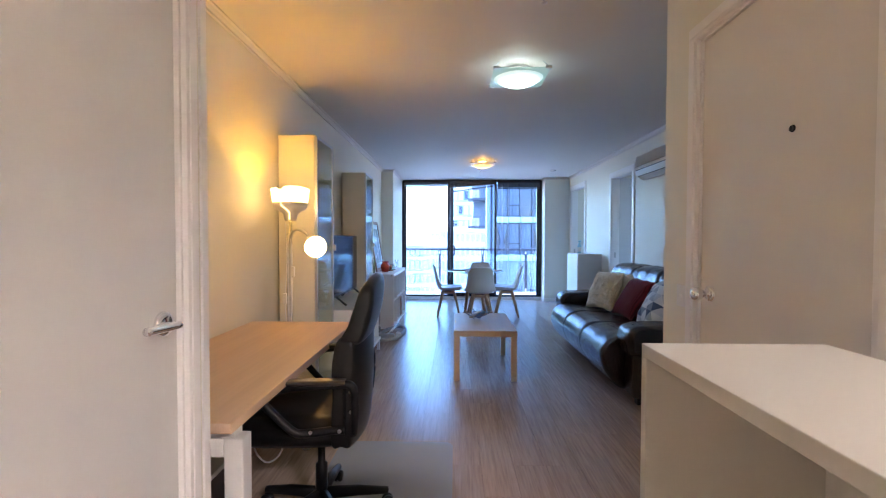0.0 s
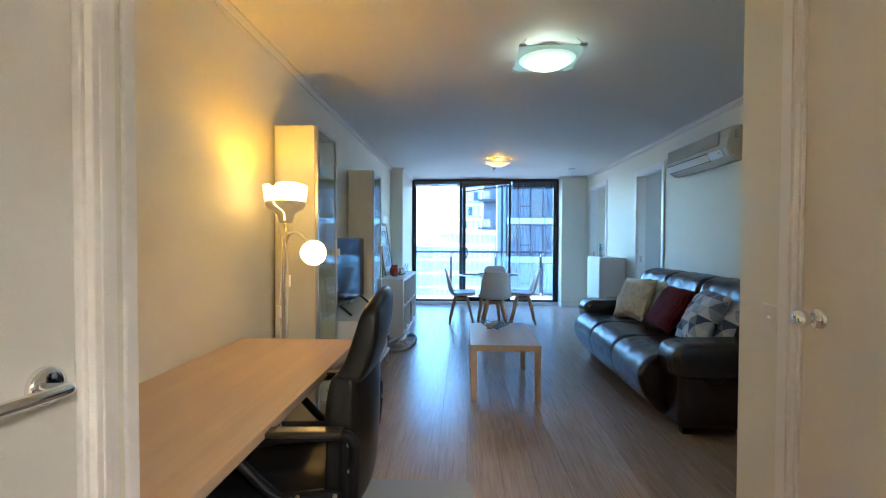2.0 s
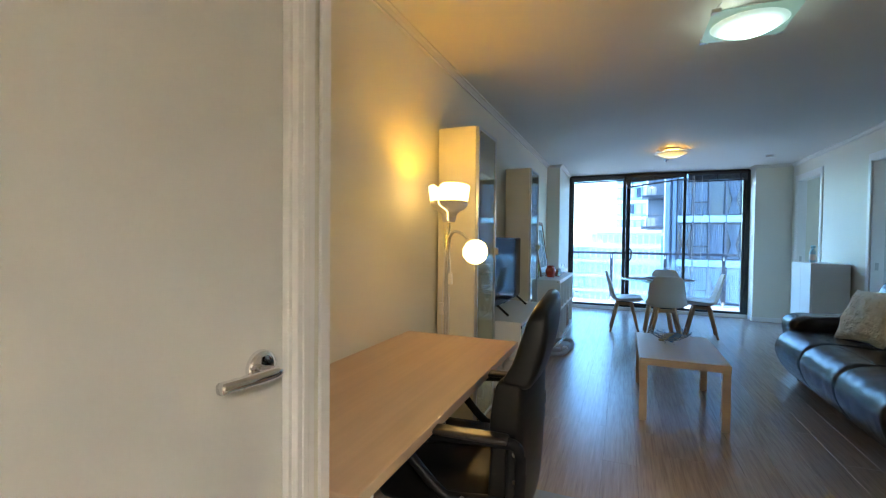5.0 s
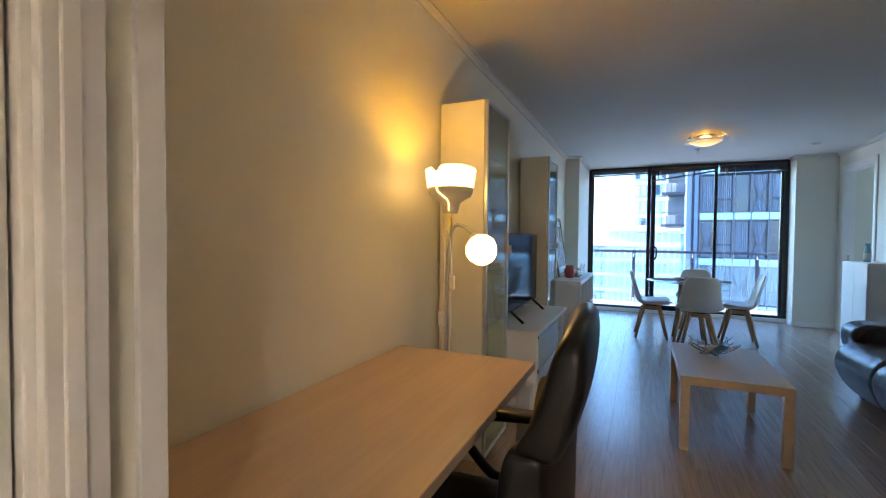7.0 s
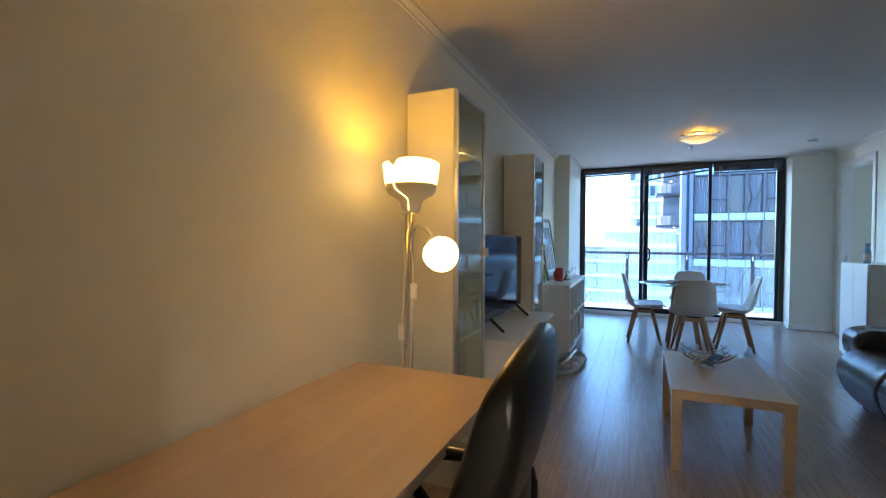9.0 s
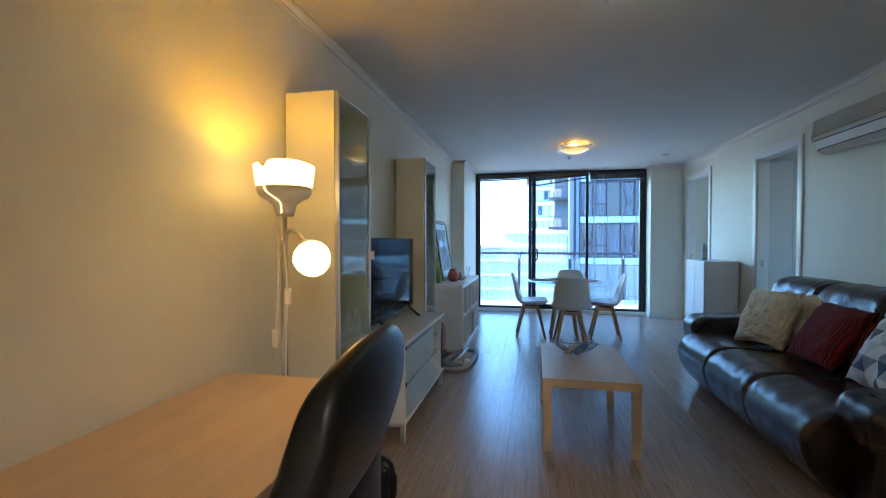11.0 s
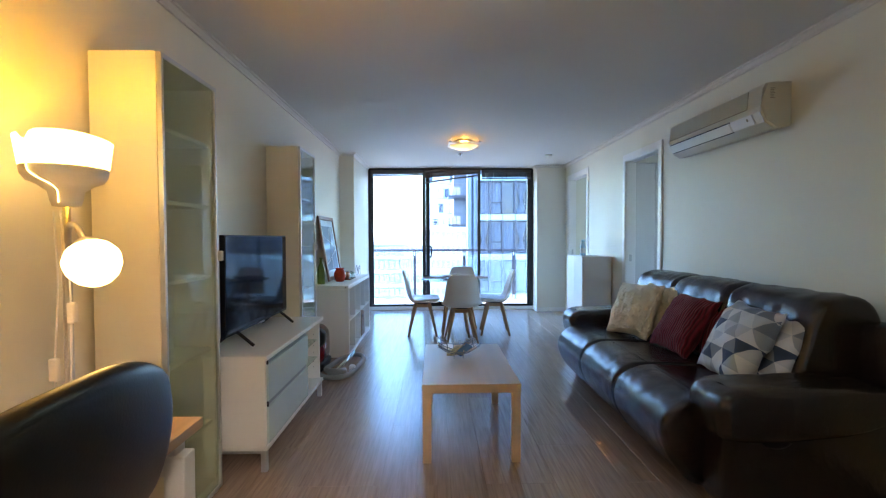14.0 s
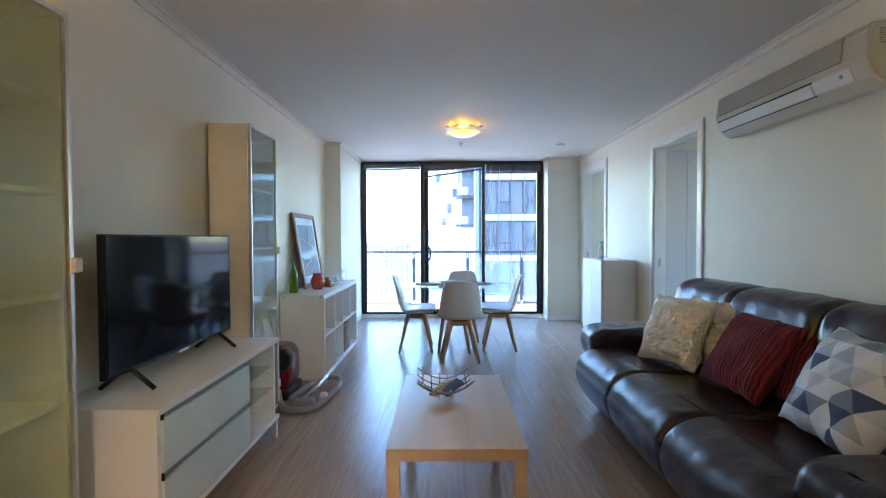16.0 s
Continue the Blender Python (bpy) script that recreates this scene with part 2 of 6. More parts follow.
def lathe(profile, n=32, at=(0, 0, 0)):
    """Turned shape round z, from rows of (radius, height)."""
    bm = bmesh.new()
    rings = []
    for r, z in profile:
        if r < 1e-5:
            rings.append([bm.verts.new((at[0], at[1], at[2] + z))])
        else:
            rings.append([bm.verts.new((at[0] + r * math.cos(2 * math.pi * i / n), at[1] + r * math.sin(2 * math.pi * i / n), at[2] + z)) for i in range(n)])
    for a, b in zip(rings, rings[1:]):
        for i in range(n):
            j = (i + 1) % n
            q = [a[i % len(a)], a[j % len(a)], b[j % len(b)], b[i % len(b)]]
            q = list(dict.fromkeys(q))
            if len(q) > 2:
                bm.faces.new(q)
    bmesh.ops.recalc_face_normals(bm, faces=bm.faces)
    return bm


def tube(points, r, n=10, closed=False, radii=None, into=None):
    """A round bar along a line of points."""
    bm = into or bmesh.new()
    pts = [Vector(p) for p in points]
    up = Vector((0.03, 0.05, 1)).normalized()
    rings = []
    k = len(pts)
    for i, p in enumerate(pts):
        a = pts[i - 1] if (i or closed) else p
        b = pts[(i + 1) % k] if (i < k - 1 or closed) else p
        d = (b - a).normalized()
        s = d.cross(up)
        if s.length < 0.1:
            s = d.cross(Vector((1, 0.1, 0)))
        s.normalize()
        u = s.cross(d).normalized()
        rr = radii[i] if radii else r
        rings.append([bm.verts.new(p + rr * (math.cos(2 * math.pi * j / n) * s + math.sin(2 * math.pi * j / n) * u)) for j in range(n)])
    for i in range(k if closed else k - 1):
        a, b = rings[i], rings[(i + 1) % k]
        for j in range(n):
            bm.faces.new((a[j], a[(j + 1) % n], b[(j + 1) % n], b[j]))
    if not closed:
        bm.faces.new(rings[0])
        bm.faces.new(rings[-1][::-1])
    bmesh.ops.recalc_face_normals(bm, faces=bm.faces)
    return bm


def curve_pts(ctrl, per=8, closed=False):
    """A smooth line through control points."""
    c = [Vector(p) for p in ctrl]
    k, out = len(c), []
    for i in range(k if closed else k - 1):
        p0 = c[(i - 1) % k] if closed or i else c[0]
        p1, p2 = c[i], c[(i + 1) % k]
        p3 = c[(i + 2) % k] if closed or i + 2 < k else c[-1]
        for s in range(per):
            t = s / per
            out.append(0.5 * (2 * p1 + (p2 - p0) * t + (2 * p0 - 5 * p1 + 4 * p2 - p3) * t * t + (3 * p1 - p0 - 3 * p2 + p3) * t ** 3))
    if not closed:
        out.append(c[-1])
    return out


def soft(x0, x1, y0, y1, z0, z1, r, n=10, puff=0.0, wrinkle=0.0, wscale=6.0, seed=0.0):
    """A padded block: rounded corners, a slight swelling and fine creases."""
    bm = bmesh.new()
    bmesh.ops.create_cube(bm, size=2.0)
    bmesh.ops.subdivide_edges(bm, edges=bm.edges, cuts=n, use_grid_fill=True)
    c = Vector(((x0 + x1) / 2, (y0 + y1) / 2, (z0 + z1) / 2))
    h = Vector(((x1 - x0) / 2, (y1 - y0) / 2, (z1 - z0) / 2))
    for v in bm.verts:
        u = Vector([math.copysign(abs(a) ** 0.8, a) for a in v.co])
        p = Vector((u.x * h.x, u.y * h.y, u.z * h.z))
        inner = Vector([max(-h[i] + r, min(h[i] - r, p[i])) if h[i] > r else 0.0 for i in range(3)])
        d = p - inner
        if d.length > 1e-6:
            p = inner + d.normalized() * min(r, max(abs(d.x), abs(d.y), abs(d.z)))
        if puff:
            k = Vector([1 - min(1, abs(u[i])) ** 2 for i in range(3)])
            p += puff * Vector((u.x * k.y * k.z, u.y * k.x * k.z, u.z * k.x * k.y))
        q = c + p
        if wrinkle:
            w = noise.noise(Vector((q.x * wscale, q.y * wscale * 0.6, q.z * wscale)) + Vector((seed, seed, seed)))
            q += (p.normalized() if p.length else Vector((0, 0, 1))) * wrinkle * w
        v.co = q
    return bm


def part(name, bm, material, parent=None, label="", smooth=False):
    """Links a bmesh as one mesh object under a thing or a part."""
    me = bpy.data.meshes.new(name)
    bmesh.ops.recalc_face_normals(bm, faces=bm.faces)
    bm.to_mesh(me)
    bm.free()
    me.materials.append(material)
    if smooth:
        me.polygons.foreach_set("use_smooth", [True] * len(me.polygons))
    ob = new(name, me)
    ob.parent = parent
    if label:
        ob["label"] = label
    return ob


def thing(name, label, category, m=None, group="", kind=""):
    ob = new(name)
    ob.matrix_world = m if m else Matrix.Identity(4)
    ob.empty_display_size = 0.1
    return tagged(ob, label, category, group, kind)


def struct(name, bm, material, label, category, smooth=False):
    return tagged(part(name, bm, material, None, "", smooth), label, category, "", "structure")


def wall(name, axis, p0, p1, a0, a1, z0, z1, openings, label, material=None):
    """A wall between p0 and p1 of its thickness axis, from a0 to a1, with openings (b0, b1, c0, c1) cut right through."""
    bm = bmesh.new()

    def piece(b0, b1, c0, c1):
        if b1 - b0 > 1e-4 and c1 - c0 > 1e-4:
            box(bm, *((p0, p1, b0, b1) if axis == "x" else (b0, b1, p0, p1)), c0, c1)
    last = a0
    for b0, b1, c0, c1 in sorted(openings):
        piece(last, b0, z0, z1)
        piece(b0, b1, z0, c0)
        piece(b0, b1, c1, z1)
        last = b1
    piece(last, a1, z0, z1)
    return struct(name, bm, material or WALL, label, "wall")


# ---- the large structure ----
H = 2.50
LW, RW, NY = -1.17, 2.45, 9.36
HL, HR, HB = -0.55, 1.155, -1.6
D1, D2 = (5.93, 6.70, 0.0, 2.17), (8.00, 8.86, 0.0, 2.23)
floor = tagged(new("floor"), "grey-brown oak-look plank flooring", "floor", "", "structure")
part("subfloor", boxes((-1.4, 3.3, -1.72, 4.2, -0.2, -0.006), (-1.4, 5.6, 4.2, 9.42, -0.2, -0.006)), mat("screed", (0.05, 0.042, 0.036), 0.8), floor)
struct("ceiling", boxes((-1.4, 3.3, -1.72, 4.2, H, H + 0.2), (-1.4, 5.6, 4.2, 9.42, H, H + 0.2)), CEIL, "flat white painted plaster ceiling", "ceiling")
wall("wall_west", "x", LW - 0.15, LW, 1.39, 9.42, 0, H, [], "off-white painted plaster wall")
struct("wall_west_column", boxes((LW, -0.965, 7.98, 9.42, 0, H)), WALL, "off-white plastered column beside the window", "wall")
struct("wall_east_column", boxes((1.955, RW, 9.05, 9.42, 0, H)), WALL, "off-white plastered column beside the window", "wall")
wall("wall_east", "x", RW, RW + 0.11, 2.34, 9.42, 0, H, [D1, D2], "off-white painted wall with two doorways")
wall("wall_hall_west", "x", HL - 0.12, HL, HB, 1.382, 0, H, [(0.44, 1.285, 0, 2.09)], "off-white hallway wall with a door opening")
struct("wall_hall_return", boxes((LW - 0.15, HL - 0.12, 1.27, 1.382, 0, H)), WALL, "off-white return wall beside the desk", "wall")
# the southern opening is added so that the unseen lamp reaches the hallway
wall("wall_hall_east", "x", HR, HR + 0.12, HB, 2.34, 0, H, [(-1.40, 0.30, 0, 2.25), (1.25, 2.055, 0, 2.10)], "off-white hallway wall with the entry door and an unseen opening added for light")
struct("wall_hall_end", boxes((HR + 0.12, RW + 0.11, 2.22, 2.34, 0, H)), WALL, "off-white wall behind the chest of drawers", "wall")
struct("wall_south", boxes((-1.4, 3.2, HB - 0.12, HB, 0, H)), WALL, "plain off-white wall closing the hallway", "wall")
struct("wall_behind_hall_door", boxes((-1.32, -1.24, HB, 1.27, 0, H)), WALL, "plain wall behind the hallway door", "wall")
struct("wall_outside_entry", boxes((1.9, 1.98, 0.75, 2.22, 0, H)), WALL, "plain corridor wall behind the entry door", "wall")
# unseen side room added round the extra hallway lamp
struct("wall_fill_room_north", boxes((HR + 0.12, 3.3, 0.65, 0.75, 0, H)), WALL, "plain unseen wall closing the added lamp's side room", "wall")
struct("wall_fill_room_east", boxes((3.2, 3.3, HB - 0.12, 0.65, 0, H)), WALL, "plain unseen wall of the added lamp's side room", "wall")
# rooms behind the two doorways
struct("wall_bedroom_divider", boxes((RW + 0.11, 5.6, 7.20, 7.30, 0, H)), WALL, "plain wall between the two bedrooms", "wall")
struct("wall_bedroom_south", boxes((RW + 0.11, 5.6, 4.2, 4.3, 0, H)), WALL, "plain bedroom wall", "wall")
# unseen openings added in these two walls to brighten the rooms behind the doorways
wall("wall_bedroom_east", "x", 5.5, 5.6, 4.3, 9.42, 0, H, [(4.7, 5.9, 0.7, 2.2)], "bedroom wall with an unseen opening added for daylight")
wall("wall_bedroom_north", "y", 9.30, 9.42, RW + 0.11, 5.5, 0, H, [(3.2, 5.0, 0.5, 2.3)], "bedroom wall with an unseen opening added for daylight")


# cornices: a small two-step strip along wall and ceiling
CORNICE = [(0, 0), (0, -0.045), (0.012, -0.045), (0.012, -0.030), (0.030, -0.012), (0.045, -0.012), (0.045, 0)]


def cornice(a, b, inward):
    bm = bmesh.new()
    a, b, w = Vector((*a, H)), Vector((*b, H)), Vector((*inward, 0))
    ends = [[bm.verts.new(e + w * d + Vector((0, 0, z))) for d, z in CORNICE] for e in (a, b)]
    k = len(CORNICE)
    for i in range(k):
        bm.faces.new((ends[0][i], ends[0][(i + 1) % k], ends[1][(i + 1) % k], ends[1][i]))
    bm.faces.new(ends[0])
    bm.faces.new(ends[1][::-1])
    struct("cornice", bm, CEIL, "narrow stepped white plaster cornice", "cornice")


cornice((LW, 1.39), (LW, 7.98), (1, 0))
cornice((LW + 0.045, 7.98), (-0.965, 7.98), (0, -1))
cornice((-0.965, 7.935), (-0.965, 9.30), (1, 0))
cornice((RW, 2.34), (RW, 9.05), (-1, 0))
cornice((1.91, 9.05), (RW - 0.045, 9.05), (0, -1))
cornice((1.955, 9.095), (1.955, 9.30), (-1, 0))


def skirting(x0, x1, y0, y1):
    struct("baseboard", boxes((x0, x1, y0, y1, 0.001, 0.07), bev=0.003), GLOSS_WHITE, "low white painted baseboard", "baseboard")


skirting(LW, LW + 0.012, 1.39, 7.98)
skirting(LW + 0.012, -0.965, 7.968, 7.98)
skirting(-0.965, -0.953, 7.98, 9.28)
skirting(RW - 0.012, RW, 2.352, D1[0] - 0.08)
skirting(RW - 0.012, RW, D1[1] + 0.08, D2[0] - 0.08)
skirting(1.955, RW - 0.012, 9.038, 9.05)
skirting(1.943, 1.955, 9.05, 9.28)
skirting(HR + 0.001, RW, 2.34, 2.352)
skirting(HL, HL + 0.012, HB, 0.36)
skirting(HR - 0.012, HR, 2.11, 2.34)


def doorway(name, x, side, o, depth, label, width=0.065, thick=0.020):
    """Jamb lining and architrave round an opening in a wall along y; side is +1 where the room lies at larger x."""
    y0, y1, _, z1 = o
    t = thing(name, label, "door frame", kind="structure")
    xa, xb = sorted((x - side * depth, x + side * 0.002))
    part("jamb", boxes((xa, xb, y0, y0 + 0.02, 0, z1), bev=0.002), GLOSS_WHITE, t)
    part("jamb", boxes((xa, xb, y1 - 0.02, y1, 0, z1), bev=0.002), GLOSS_WHITE, t)
    part("head", boxes((xa, xb, y0 + 0.02, y1 - 0.02, z1 - 0.02, z1), bev=0.002), GLOSS_WHITE, t)
    xa, xb = sorted((x + side * 0.002, x + side * thick))
    xc, xd = sorted((x + side * thick, x + side * (thick + 0.004)))
    for a, b in ((y0 - width, y0 + 0.012), (y1 - 0.012, y1 + width)):
        part("architrave", boxes((xa, xb, a, b, 0, z1 - 0.012), (xc, xd, a + 0.012, b - 0.02, 0, z1 - 0.012), bev=0.002), GLOSS_WHITE, t)
    part("architrave", boxes((xa, xb, y0 - width, y1 + width, z1 - 0.012, z1 + width), (xc, xd, y0 - width + 0.012, y1 + width - 0.012, z1 + 0.005, z1 + width - 0.012), bev=0.002), GLOSS_WHITE, t)
    return t


doorway("door_frame_1", RW, -1, D1, 0.11, "white architrave round an open bedroom doorway", 0.065, 0.012)
doorway("door_frame_2", RW, -1, D2, 0.11, "white architrave round an open doorway beside the window", 0.065, 0.012)
doorway("door_frame_3", HL, 1, (0.44, 1.285, 0, 2.09), 0.12, "white moulded frame round the hallway door", 0.036, 0.016)
doorway("door_frame_4", HR, -1, (1.25, 2.055, 0, 2.10), 0.12, "white painted frame round the entry door", 0.05)

# skirting board end trim at the hallway corner
struct("trim", boxes((HL, HL + 0.008, 1.350, 1.379, 0, H - 0.001), bev=0.002), GLOSS_WHITE, "white painted corner trim beside the door", "trim")

# hallway door with lever handle
dr = thing("door_1", "closed flush white hallway door with chrome lever", "door", kind="structure")
part("leaf", boxes((HL - 0.045, HL - 0.008, 0.463, 1.262, 0.008, 2.066), bev=0.002), DOOR_WHITE, dr)
hd = part("rose", lathe([(0, 0.012), (0.020, 0.012), (0.028, 0.010), (0.030, 0.004), (0.030, 0.0)], 28), CHROME, dr, "round chrome rose", True)
hd.matrix_basis = pose(HL - 0.008, 1.207, 1.060, 0, 90, 0)
part("lever", tube(curve_pts([(HL + 0.0, 1.205, 1.055), (HL + 0.030, 1.206, 1.057), (HL + 0.042, 1.190, 1.061), (HL + 0.043, 1.150, 1.063), (HL + 0.040, 1.088, 1.066)], 6), 0.0095, 12), CHROME, dr, "curved chrome lever", True)
# entry door with knob and peephole
dr = thing("door_2", "closed cream entry door with round chrome knob", "door", kind="structure")
part("leaf", boxes((HR + 0.006, HR + 0.046, 1.273, 2.032, 0.008, 2.076), bev=0.002), ENTRY_PAINT, dr)
kb = part("knob", lathe([(0, 0.075), (0.012, 0.0745), (0.022, 0.070), (0.027, 0.060), (0.027, 0.048), (0.020, 0.036), (0.013, 0.028), (0.013, 0.012), (0.026, 0.010), (0.032, 0.006), (0.033, 0.0)], 30), CHROME, dr, "round chrome knob with rose", True)
kb.matrix_basis = pose(HR + 0.006, 1.965, 1.045, 0, -90, 0)
ph = part("peephole", lathe([(0, 0.002), (0.006, 0.003), (0.007, 0.005), (0.010, 0.005), (0.011, 0.0)], 20), BLACK_PLASTIC, dr, "dark round peephole", True)
ph.matrix_basis = pose(HR + 0.006, 1.552, 1.60, 0, -90, 0)
for o, fy in ((D1, 6.68), (D2, 8.84)):
    sp = part("strike_plate", boxes((RW + 0.035, RW + 0.065, fy - 0.0025, fy - 0.0005, 0.99, 1.07), bev=0.001), STEEL, None)
    tagged(sp, "small steel latch plate set in the door jamb", "latch", "", "structure")

# ---- window wall, balcony and outside ----
WY0, WY1 = 9.33, 9.40
win = thing("window_1", "full-height black aluminium sliding window with three panes", "window", kind="structure")
struct("window_kerb", boxes((-0.965, 1.955, 9.285, 9.42, 0, 0.055), bev=0.003), GLOSS_WHITE, "low white painted step under the window", "sill")
WX0, WX1, WZ0, WZ1 = -0.962, 1.952, 0.057, 2.497
for nm, a, b, c, d in (("frame_stile", WX0, WX0 + 0.05, WZ0, WZ1), ("frame_stile", WX1 - 0.06, WX1, WZ0, WZ1), ("frame_rail", WX0 + 0.05, WX1 - 0.06, WZ0, WZ0 + 0.035), ("frame_rail", WX0 + 0.05, WX1 - 0.06, WZ1 - 0.04, WZ1)):
    part(nm, boxes((a, b, WY0, WY1, c, d), bev=0.003), WINDOW_BLACK, win)
P0, P1 = WZ0 + 0.035, WZ1 - 0.04
part("mullion", boxes((-0.012, 0.045, WY0, WY1, P0, P1), bev=0.002), WINDOW_BLACK, win)
part("mullion", boxes((0.988, 1.014, WY0, WY1, P0, P1), bev=0.002), WINDOW_BLACK, win)
for a, b in ((WX0 + 0.05, -0.012), (1.014, WX1 - 0.06)):
    p = part("pane", boxes((a, b, 9.362, 9.368, P0, P1)), CLEAR, win)
    p.visible_shadow = False
for a, b in ((WX0 + 0.05, WX0 + 0.085), (1.85, WX1 - 0.06)):
    part("inner_stile", boxes((a, b, WY0 + 0.01, WY1 - 0.005, P0, P1), bev=0.002), WINDOW_BLACK, win)
sl = part("sliding_door", boxes((0.048, 0.118, 9.315, 9.345, P0, P1), (0.966, 0.986, 9.315, 9.345, P0, P1), (0.118, 0.966, 9.315, 9.345, P0, P0 + 0.05), (0.118, 0.966, 9.315, 9.345, P1 - 0.05, P1), bev=0.002), WINDOW_BLACK, win)
p = part("pane", boxes((0.118, 0.966, 9.327, 9.333, P0 + 0.05, P1 - 0.05)), CLEAR, sl)
p.visible_shadow = False
part("pull_handle", tube(curve_pts([(0.10, 9.313, 0.92), (0.12, 9.28, 0.925), (0.14, 9.27, 0.96), (0.145, 9.268, 1.03), (0.14, 9.27, 1.10), (0.12, 9.28, 1.125), (0.10, 9.313, 1.13)], 5), 0.014, 10), BLACK_PLASTIC, sl, "black loop handle", True)


def blind(x0, x1, ztop, zl, zr, slats):
    """A raised venetian blind: head rail, packed slats and bottom rail, its lower edge running from zl to zr."""
    t = thing("venetian_blind", "dark venetian blind pulled up under the ceiling" if abs(zl - zr) < 0.03 else "dark venetian blind pulled up crookedly, hanging lower on one end", "blind", group="window blinds")
    y0, y1 = 9.265, 9.30
    part("head_rail", boxes((x0, x1, y0, y1, ztop - 0.035, ztop), bev=0.003), BLIND, t)
    for i in range(slats):
        k = (i + 0.6) / (slats + 0.6) * (1.0 if abs(zl - zr) < 0.03 else 0.62)
        bm = boxes((x0 + 0.004, x1 - 0.004, y0 + 0.002, y1 + 0.002, -0.0016, 0.0016))
        a, b = ztop - 0.037 - k * (ztop - 0.055 - zl), ztop - 0.037 - k * (ztop - 0.055 - zr)
        for v in bm.verts:
            u = (v.co.x - x0) / (x1 - x0)
            v.co.z += a + (b - a) * u
        part("slat", bm, BLIND, t)
    bm = boxes((x0 + 0.002, x1 - 0.002, y0, y1, -0.012, 0.012), bev=0.003)
    for v in bm.verts:
        u = (v.co.x - x0) / (x1 - x0)
        v.co.z += zl + (zr - zl) * u
    part("bottom_rail", bm, BLIND, t)
    for u in (0.12, 0.5, 0.88):
        x = x0 + u * (x1 - x0)
        part("ladder_tape", boxes((x - 0.008, x + 0.008, y0 - 0.003, y0 - 0.001, zl + (zr - zl) * u, ztop)), BLIND, t)
    return t


blind(-0.905, -0.01, 2.455, 2.355, 2.375, 12)
t = blind(0.035, 0.99, 2.455, 2.238, 2.366, 14)
blind(1.03, 1.90, 2.455, 2.31, 2.315, 14)
for x, zz in ((1.10, 0.55), (1.125, 0.75), (1.24, 0.95)):
    part("pull_cord", tube([(x, 9.262, 2.40), (x + 0.004, 9.262, 1.6), (x + 0.002, 9.262, zz)], 0.003, 6), CORD_WHITE, t)

# balcony
CONCRETE = mat("balcony_concrete", (0.34, 0.34, 0.33), 0.75, var=0.1, scale=3, bump=0.2, bscale=90)
TILE = mat("balcony_tile", (0.26, 0.27, 0.28), 0.6, var=0.12, scale=3, bump=0.15, bscale=90)
bal = tagged(part("balcony_slab", boxes((-2.6, 3.6, 9.42, 11.0, -0.25, -0.045)), CONCRETE), "grey concrete balcony slab outside the window", "balcony", "", "structure")
for i in range(12):
    for j in range(3):
        x, y = -2.4 + i * 0.5, 9.46 + j * 0.5
        part("tile", boxes((x, x + 0.494, y, y + 0.494, -0.045, -0.03), bev=0.002), TILE, bal)
rl = thing("balcony_railing", "grey metal balcony railing with clear glass panels", "railing")
part("top_rail", boxes((-2.6, 3.6, 10.75, 10.81, 0.985, 1.035), bev=0.008), RAIL_GREY, rl)
for x in (-2.35, -1.27, -0.22, 0.82, 1.86, 2.95):
    po = part("post", boxes((x - 0.03, x + 0.03, 10.765, 10.80, -0.02, 0.985), bev=0.004), RAIL_GREY, rl)
    part("spigot", lathe([(0, 0), (0.055, 0), (0.055, 0.012), (0.02, 0.016), (0.02, 0.10)], 16, (x, 10.74, -0.03)), STEEL, po, "steel base bracket")
    part("rail_bracket", tube([(x, 10.74, 0.90), (x, 10.78, 0.99)], 0.012, 8), STEEL, po)
for a, b in ((-2.3, -1.32), (-1.22, -0.27), (-0.17, 0.77), (0.87, 1.81), (1.91, 2.9)):
    p = part("glass_panel", boxes((a, b, 10.735, 10.745, 0.07, 0.90)), RAIL_GLASS, rl)
    p.visible_shadow = False

# city outside
GROUND = mat("pale_paving", (0.24, 0.24, 0.24), 0.9, var=0.2, scale=0.05, bump=0)
struct("ground", boxes((-1500, 1500, -800, 2500, -19, -18)), GROUND, "pale paved city ground far below", "ground")
TOWER_GLASS = mat("blue_green_curtain_wall", (0.24, 0.42, 0.48), 0.25, var=0.2, scale=0.4, bump=0)
TOWER = mat("white_render", (0.60, 0.62, 0.63), 0.8, var=0.05, scale=0.2, bump=0)
FACADE = mat("grey_blue_panel", (0.08, 0.13, 0.19), 0.55, var=0.1, scale=0.5, bump=0)
SPANDREL = mat("pale_glass_spandrel", (0.28, 0.48, 0.55), 0.3, var=0.05, scale=0.5, bump=0)
DARKFRAME = mat("dark_window_frame", (0.022, 0.036, 0.06), 0.4, var=0.1, bump=0)
CURTAIN = mat("pale_curtain", (0.25, 0.32, 0.40), 0.9, var=0.08, scale=2, bump=0)
DUSK_GLASS = mat("shaded_window_glass", (0.035, 0.055, 0.09), 0.12, var=0.1, bump=0)
PALE_GLASS = mat("pale_reflecting_glass", (0.38, 0.46, 0.50), 0.2, var=0.1, bump=0)
AC_GREY = mat("outdoor_unit_grey", (0.30, 0.32, 0.34), 0.5, var=0.05, bump=0)


